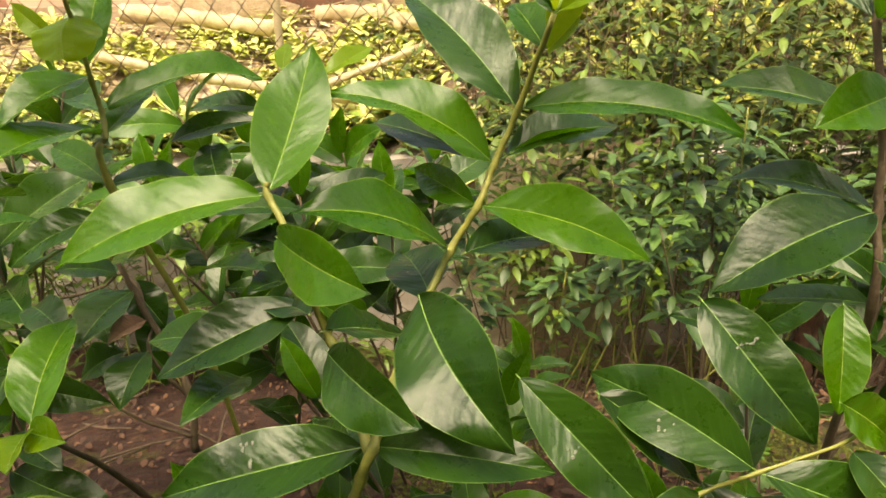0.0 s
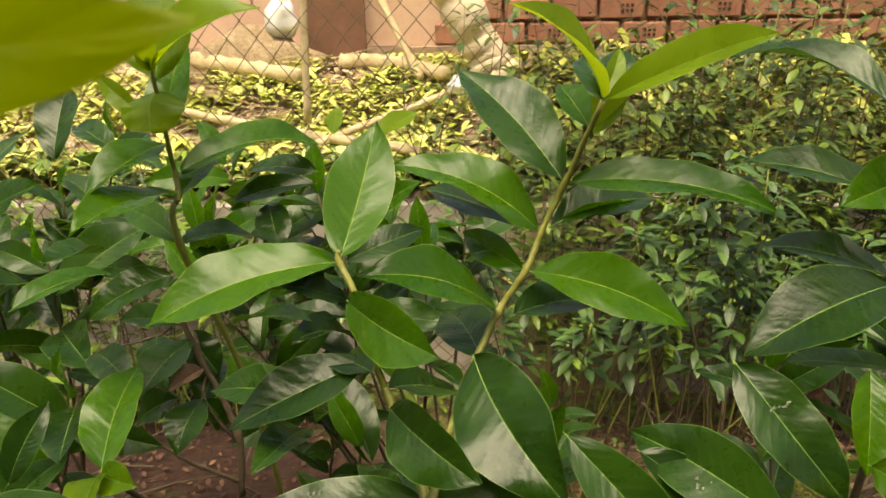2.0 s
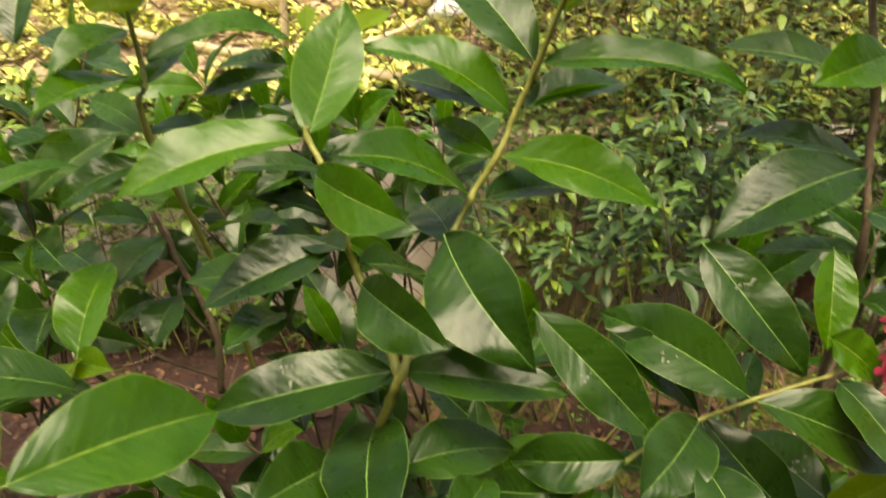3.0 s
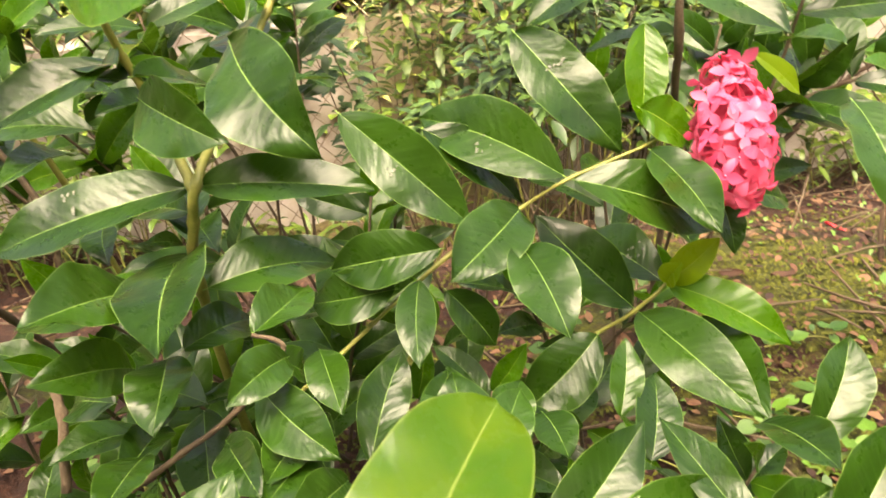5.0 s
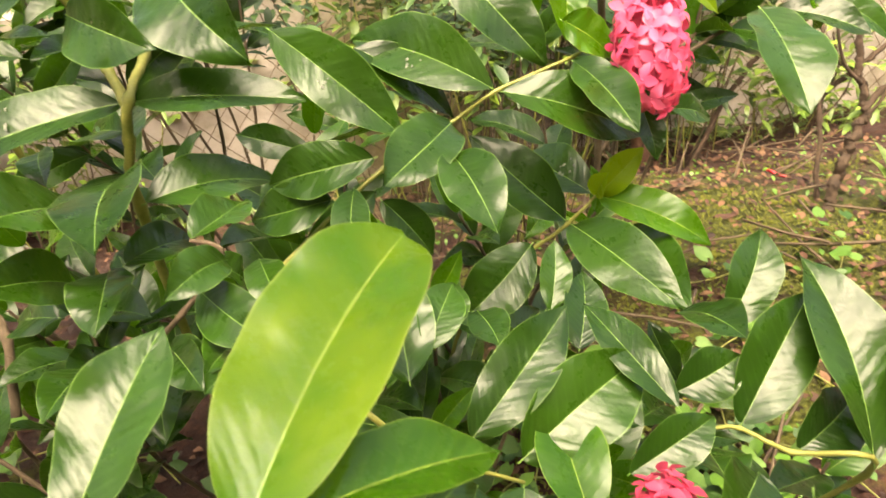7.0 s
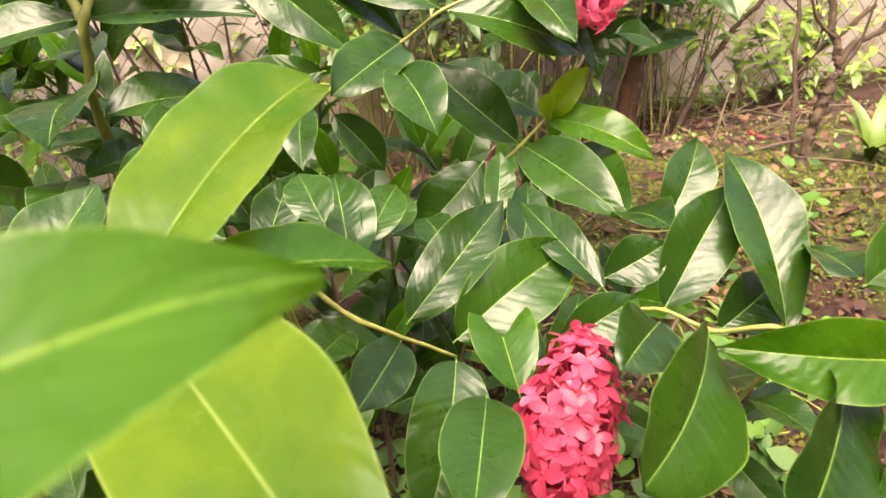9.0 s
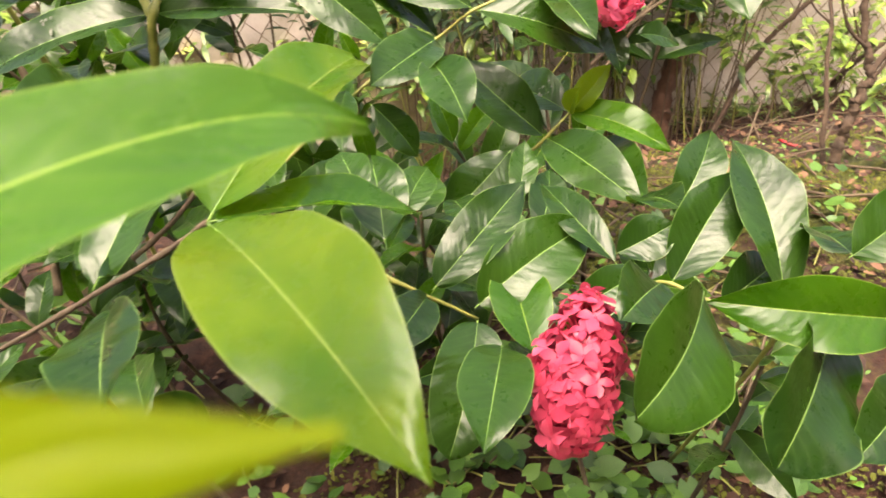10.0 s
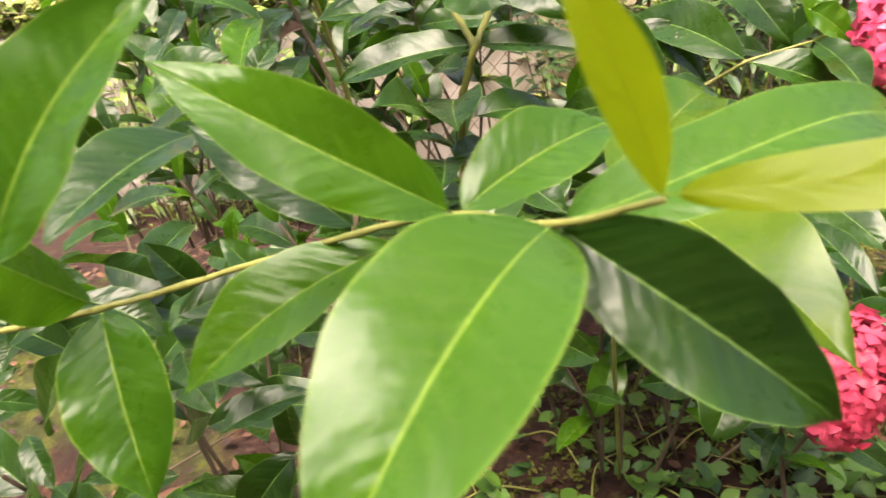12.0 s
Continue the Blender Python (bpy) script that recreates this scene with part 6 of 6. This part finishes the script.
hearts = [heart_mesh(s) for s in (5, 6, 7)]
vine = thing("ground_vine", "creeping vine with heart-shaped bright green leaves on the soil", "vine")
rv = random.Random(77)
for i in range(84):
    x, y = (rv.uniform(-0.45, 0.8), rv.uniform(0.05, 0.8)) if i < 26 else (rv.uniform(-0.15, 0.62), rv.uniform(-0.08, 0.42))
    pts, ang = [], rv.uniform(0, 6.28)
    for k in range(5):
        pts.append((x, y, ground_height(x, y) + 0.012 + 0.012 * (k % 2)))
        ang += rv.uniform(-0.7, 0.7)
        x, y = x + 0.06 * math.cos(ang), y + 0.06 * math.sin(ang)
    stem(vine, pts, 0.0014, 0.001, GREENSTEM, "runner", "", False)
    for p in smooth_path(pts, 4):
        if rv.random() < 0.8:
            s = rv.uniform(0.010, 0.030)
            h = rv.uniform(0.01, 0.045)
            q = p + Vector((rv.uniform(-0.02, 0.02), rv.uniform(-0.02, 0.02), h))
            piece("vine_leaf", hearts[i % 3], vine, pose(q.x, q.y, q.z, rv.uniform(-35, 35), rv.uniform(-30, 30), rv.uniform(0, 360)) @ Matrix.Scale(s, 4))


# ---- moss tufts and fallen bits ----
def moss_spot(rnd):
    while True:
        x, y = rnd.uniform(-0.1, 1.5), rnd.uniform(-0.12, 1.5)
        if behind_fence(x, y) < -0.15 and noise.noise((x * 5, y * 5, 2.5)) > -0.05:
            return x, y


tagged(blade_field("moss", 26000, moss_spot, 0.010, MOSS, 19, 0.45, 1.1), "yellow-green moss growing on the damp soil", "moss", "", "stuff")


def fallen_leaf(at, size, turn, label, mat):
    bm = bmesh.new()
    rows = []
    for j in range(9):
        q = j / 8
        w = 0.5 * math.sin(math.pi * (0.04 + 0.94 * q)) ** 0.8 * 0.42
        rows.append([bm.verts.new((u * w, q - 0.5, 0.10 * u * u + 0.12 * (q - 0.5) ** 2 + 0.02 * math.sin(9 * q + u))) for u in (-1, -0.5, 0, 0.5, 1)])
    for j in range(8):
        for i in range(4):
            bm.faces.new((rows[j][i], rows[j][i + 1], rows[j + 1][i + 1], rows[j + 1][i]))
    ob = part("fallen_leaf", bm, mat, None, label)
    ob.matrix_world = Matrix.Translation((at[0], at[1], ground_height(*at) + 0.012)) @ Euler((radians(turn[0]), radians(turn[1]), radians(turn[2]))).to_matrix().to_4x4() @ Matrix.Scale(size, 4)
    for p in ob.data.polygons:
        p.use_smooth = True
    return tagged(ob, "", "dead leaf", "fallen leaves")


rf = random.Random(41)
for i in range(30):
    x, y = rf.uniform(-0.5, 1.2), rf.uniform(0.1, 1.35)
    if behind_fence(x, y) < -0.1:
        fallen_leaf((x, y), rf.uniform(0.04, 0.085), (rf.uniform(-25, 25), rf.uniform(-25, 25), rf.uniform(0, 360)), "brown curled dead leaf lying on the soil", LITTER)
RED = rough_stuff("red_petal", ((0.3, (0.5, 0.02, 0.03)), (0.7, (0.7, 0.05, 0.06))), 60, 0.3, 0.001, 0.5)
fallen_leaf((1.167, 1.236), 0.06, (20, 10, 70), "small fallen red flower lying on the moss", RED)

DARKBARK = rough_stuff("dark_bark", ((0.3, (0.025, 0.015, 0.009)), (0.6, (0.075, 0.045, 0.025)), (0.8, (0.15, 0.11, 0.06))), 40, 0.9, 0.004)


def grass_tuft(at, n, size, seed, label):
    """Arching strap leaves from one foot, each a part."""
    rnd = random.Random(seed)
    ob = thing("grass_tuft", label, "grass", "", (at[0], at[1], ground_height(*at)))
    for k in range(n):
        ang, L = 6.283 * k / n + rnd.uniform(-0.3, 0.3), size * rnd.uniform(0.7, 1.15)
        d, sd = Vector((math.cos(ang), math.sin(ang), 0)), Vector((-math.sin(ang), math.cos(ang), 0))
        v, f = [], []
        for j in range(8):
            q = j / 7
            c = d * (L * (0.10 * q + 0.5 * q * q)) + Vector((0, 0, L * (1.0 * q - 0.38 * q * q) - 0.005))
            w = 0.075 * L * math.sin(math.pi * (0.12 + 0.86 * q)) ** 0.8
            v += [c - sd * w + Vector((0, 0, w * 0.4)), c, c + sd * w + Vector((0, 0, w * 0.4))]
        for j in range(7):
            f += [(3 * j, 3 * j + 1, 3 * j + 4, 3 * j + 3), (3 * j + 1, 3 * j + 2, 3 * j + 5, 3 * j + 4)]
        piece("blade", mesh_of("blade", v, f, WEED), ob)
    return ob


grass_tuft((1.12, 0.83), 9, 0.15, 5, "arching green strap-leaved grass tuft on the moss")
grass_tuft((0.62, 0.47), 12, 0.06, 6, "small yellow-green grass tuft growing on the moss")

# ---- bare woody stems standing on the moss ----
for pts, r in (
    (((1.022, 0.885, -0.06), (1.061, 0.93, 0.02), (1.102, 0.965, 0.072), (1.135, 0.994, 0.115), (1.142, 1.035, 0.171), (1.15, 1.1, 0.29)), 0.011),
    (((1.053, 0.95, -0.1), (1.101, 1.067, 0.069), (1.155, 1.212, 0.272)), 0.006),
    (((1.5, 1.75, -0.48), (1.633, 1.748, -0.297), (1.866, 1.745, -0.105)), 0.013),
    (((1.12, 1.58, -0.38), (1.296, 1.661, -0.117), (1.406, 1.632, 0.025), (1.561, 1.572, 0.131)), 0.009),
):
    sap = thing("sapling", "thin bare brown sapling stem standing on the moss", "sapling", "saplings")
    path = smooth_path(pts, 4, r * 0.7, int(pts[0][0] * 100))
    stem(sap, [tuple(p) for p in path], r, r * 0.6, DARKBARK, "trunk")
    for k, away in ((len(path) // 2, 1), (len(path) * 3 // 4, -1)):
        p = path[k]
        stem(sap, [tuple(p), tuple(p + Vector((0.05 * away, 0.01, 0.05))), tuple(p + Vector((0.08 * away, 0.03, 0.14)))], r * 0.4, r * 0.2, DARKBARK, "twig")
fork = thing("branch", "dark forked branch rising from the sapling on the moss", "branch")
stem(fork, [(1.135, 0.994, 0.115), (1.176, 1.011, 0.146), (1.235, 1.017, 0.164), (1.3, 1.03, 0.21)], 0.008, 0.004, DARKBARK, "limb")
stem(fork, [(1.235, 1.017, 0.164), (1.262, 1.03, 0.215), (1.27, 1.05, 0.28)], 0.004, 0.002, DARKBARK, "twig")
log_thing("tree_trunk", [(1.05, 1.74, -0.48), (1.09, 1.82, -0.28), (1.17, 1.89, -0.12), (1.26, 1.96, 0.12)], 0.034, 0.026, "reddish-brown tree trunk standing by the wire fence", "tree", rough_stuff("red_bark", ((0.3, (0.07, 0.03, 0.018)), (0.6, (0.17, 0.085, 0.05)), (0.8, (0.28, 0.18, 0.11))), 26, 0.8, 0.006))

# ---- bricks of the far wall ----
for row in range(6):
    z = 0.61 + row * 0.098
    for i in range(15):
        x = -0.02 + i * 0.2 + (0.1 if row % 2 else 0)
        y = 3.05 + (3.6 - x) * 0.0368 - 0.012
        ob = piece("brick", brick_me, wall_far, pose(x, y, z + 0.003 * math.sin(i * 3 + row), 0, 0.8 * math.sin(i * 5.0 + row), -2.1))
        if (i * 3 + row) % 2 == 0:
            piece("hole_shade", hole_shade_me, ob, pose(0.02, -0.028, 0))
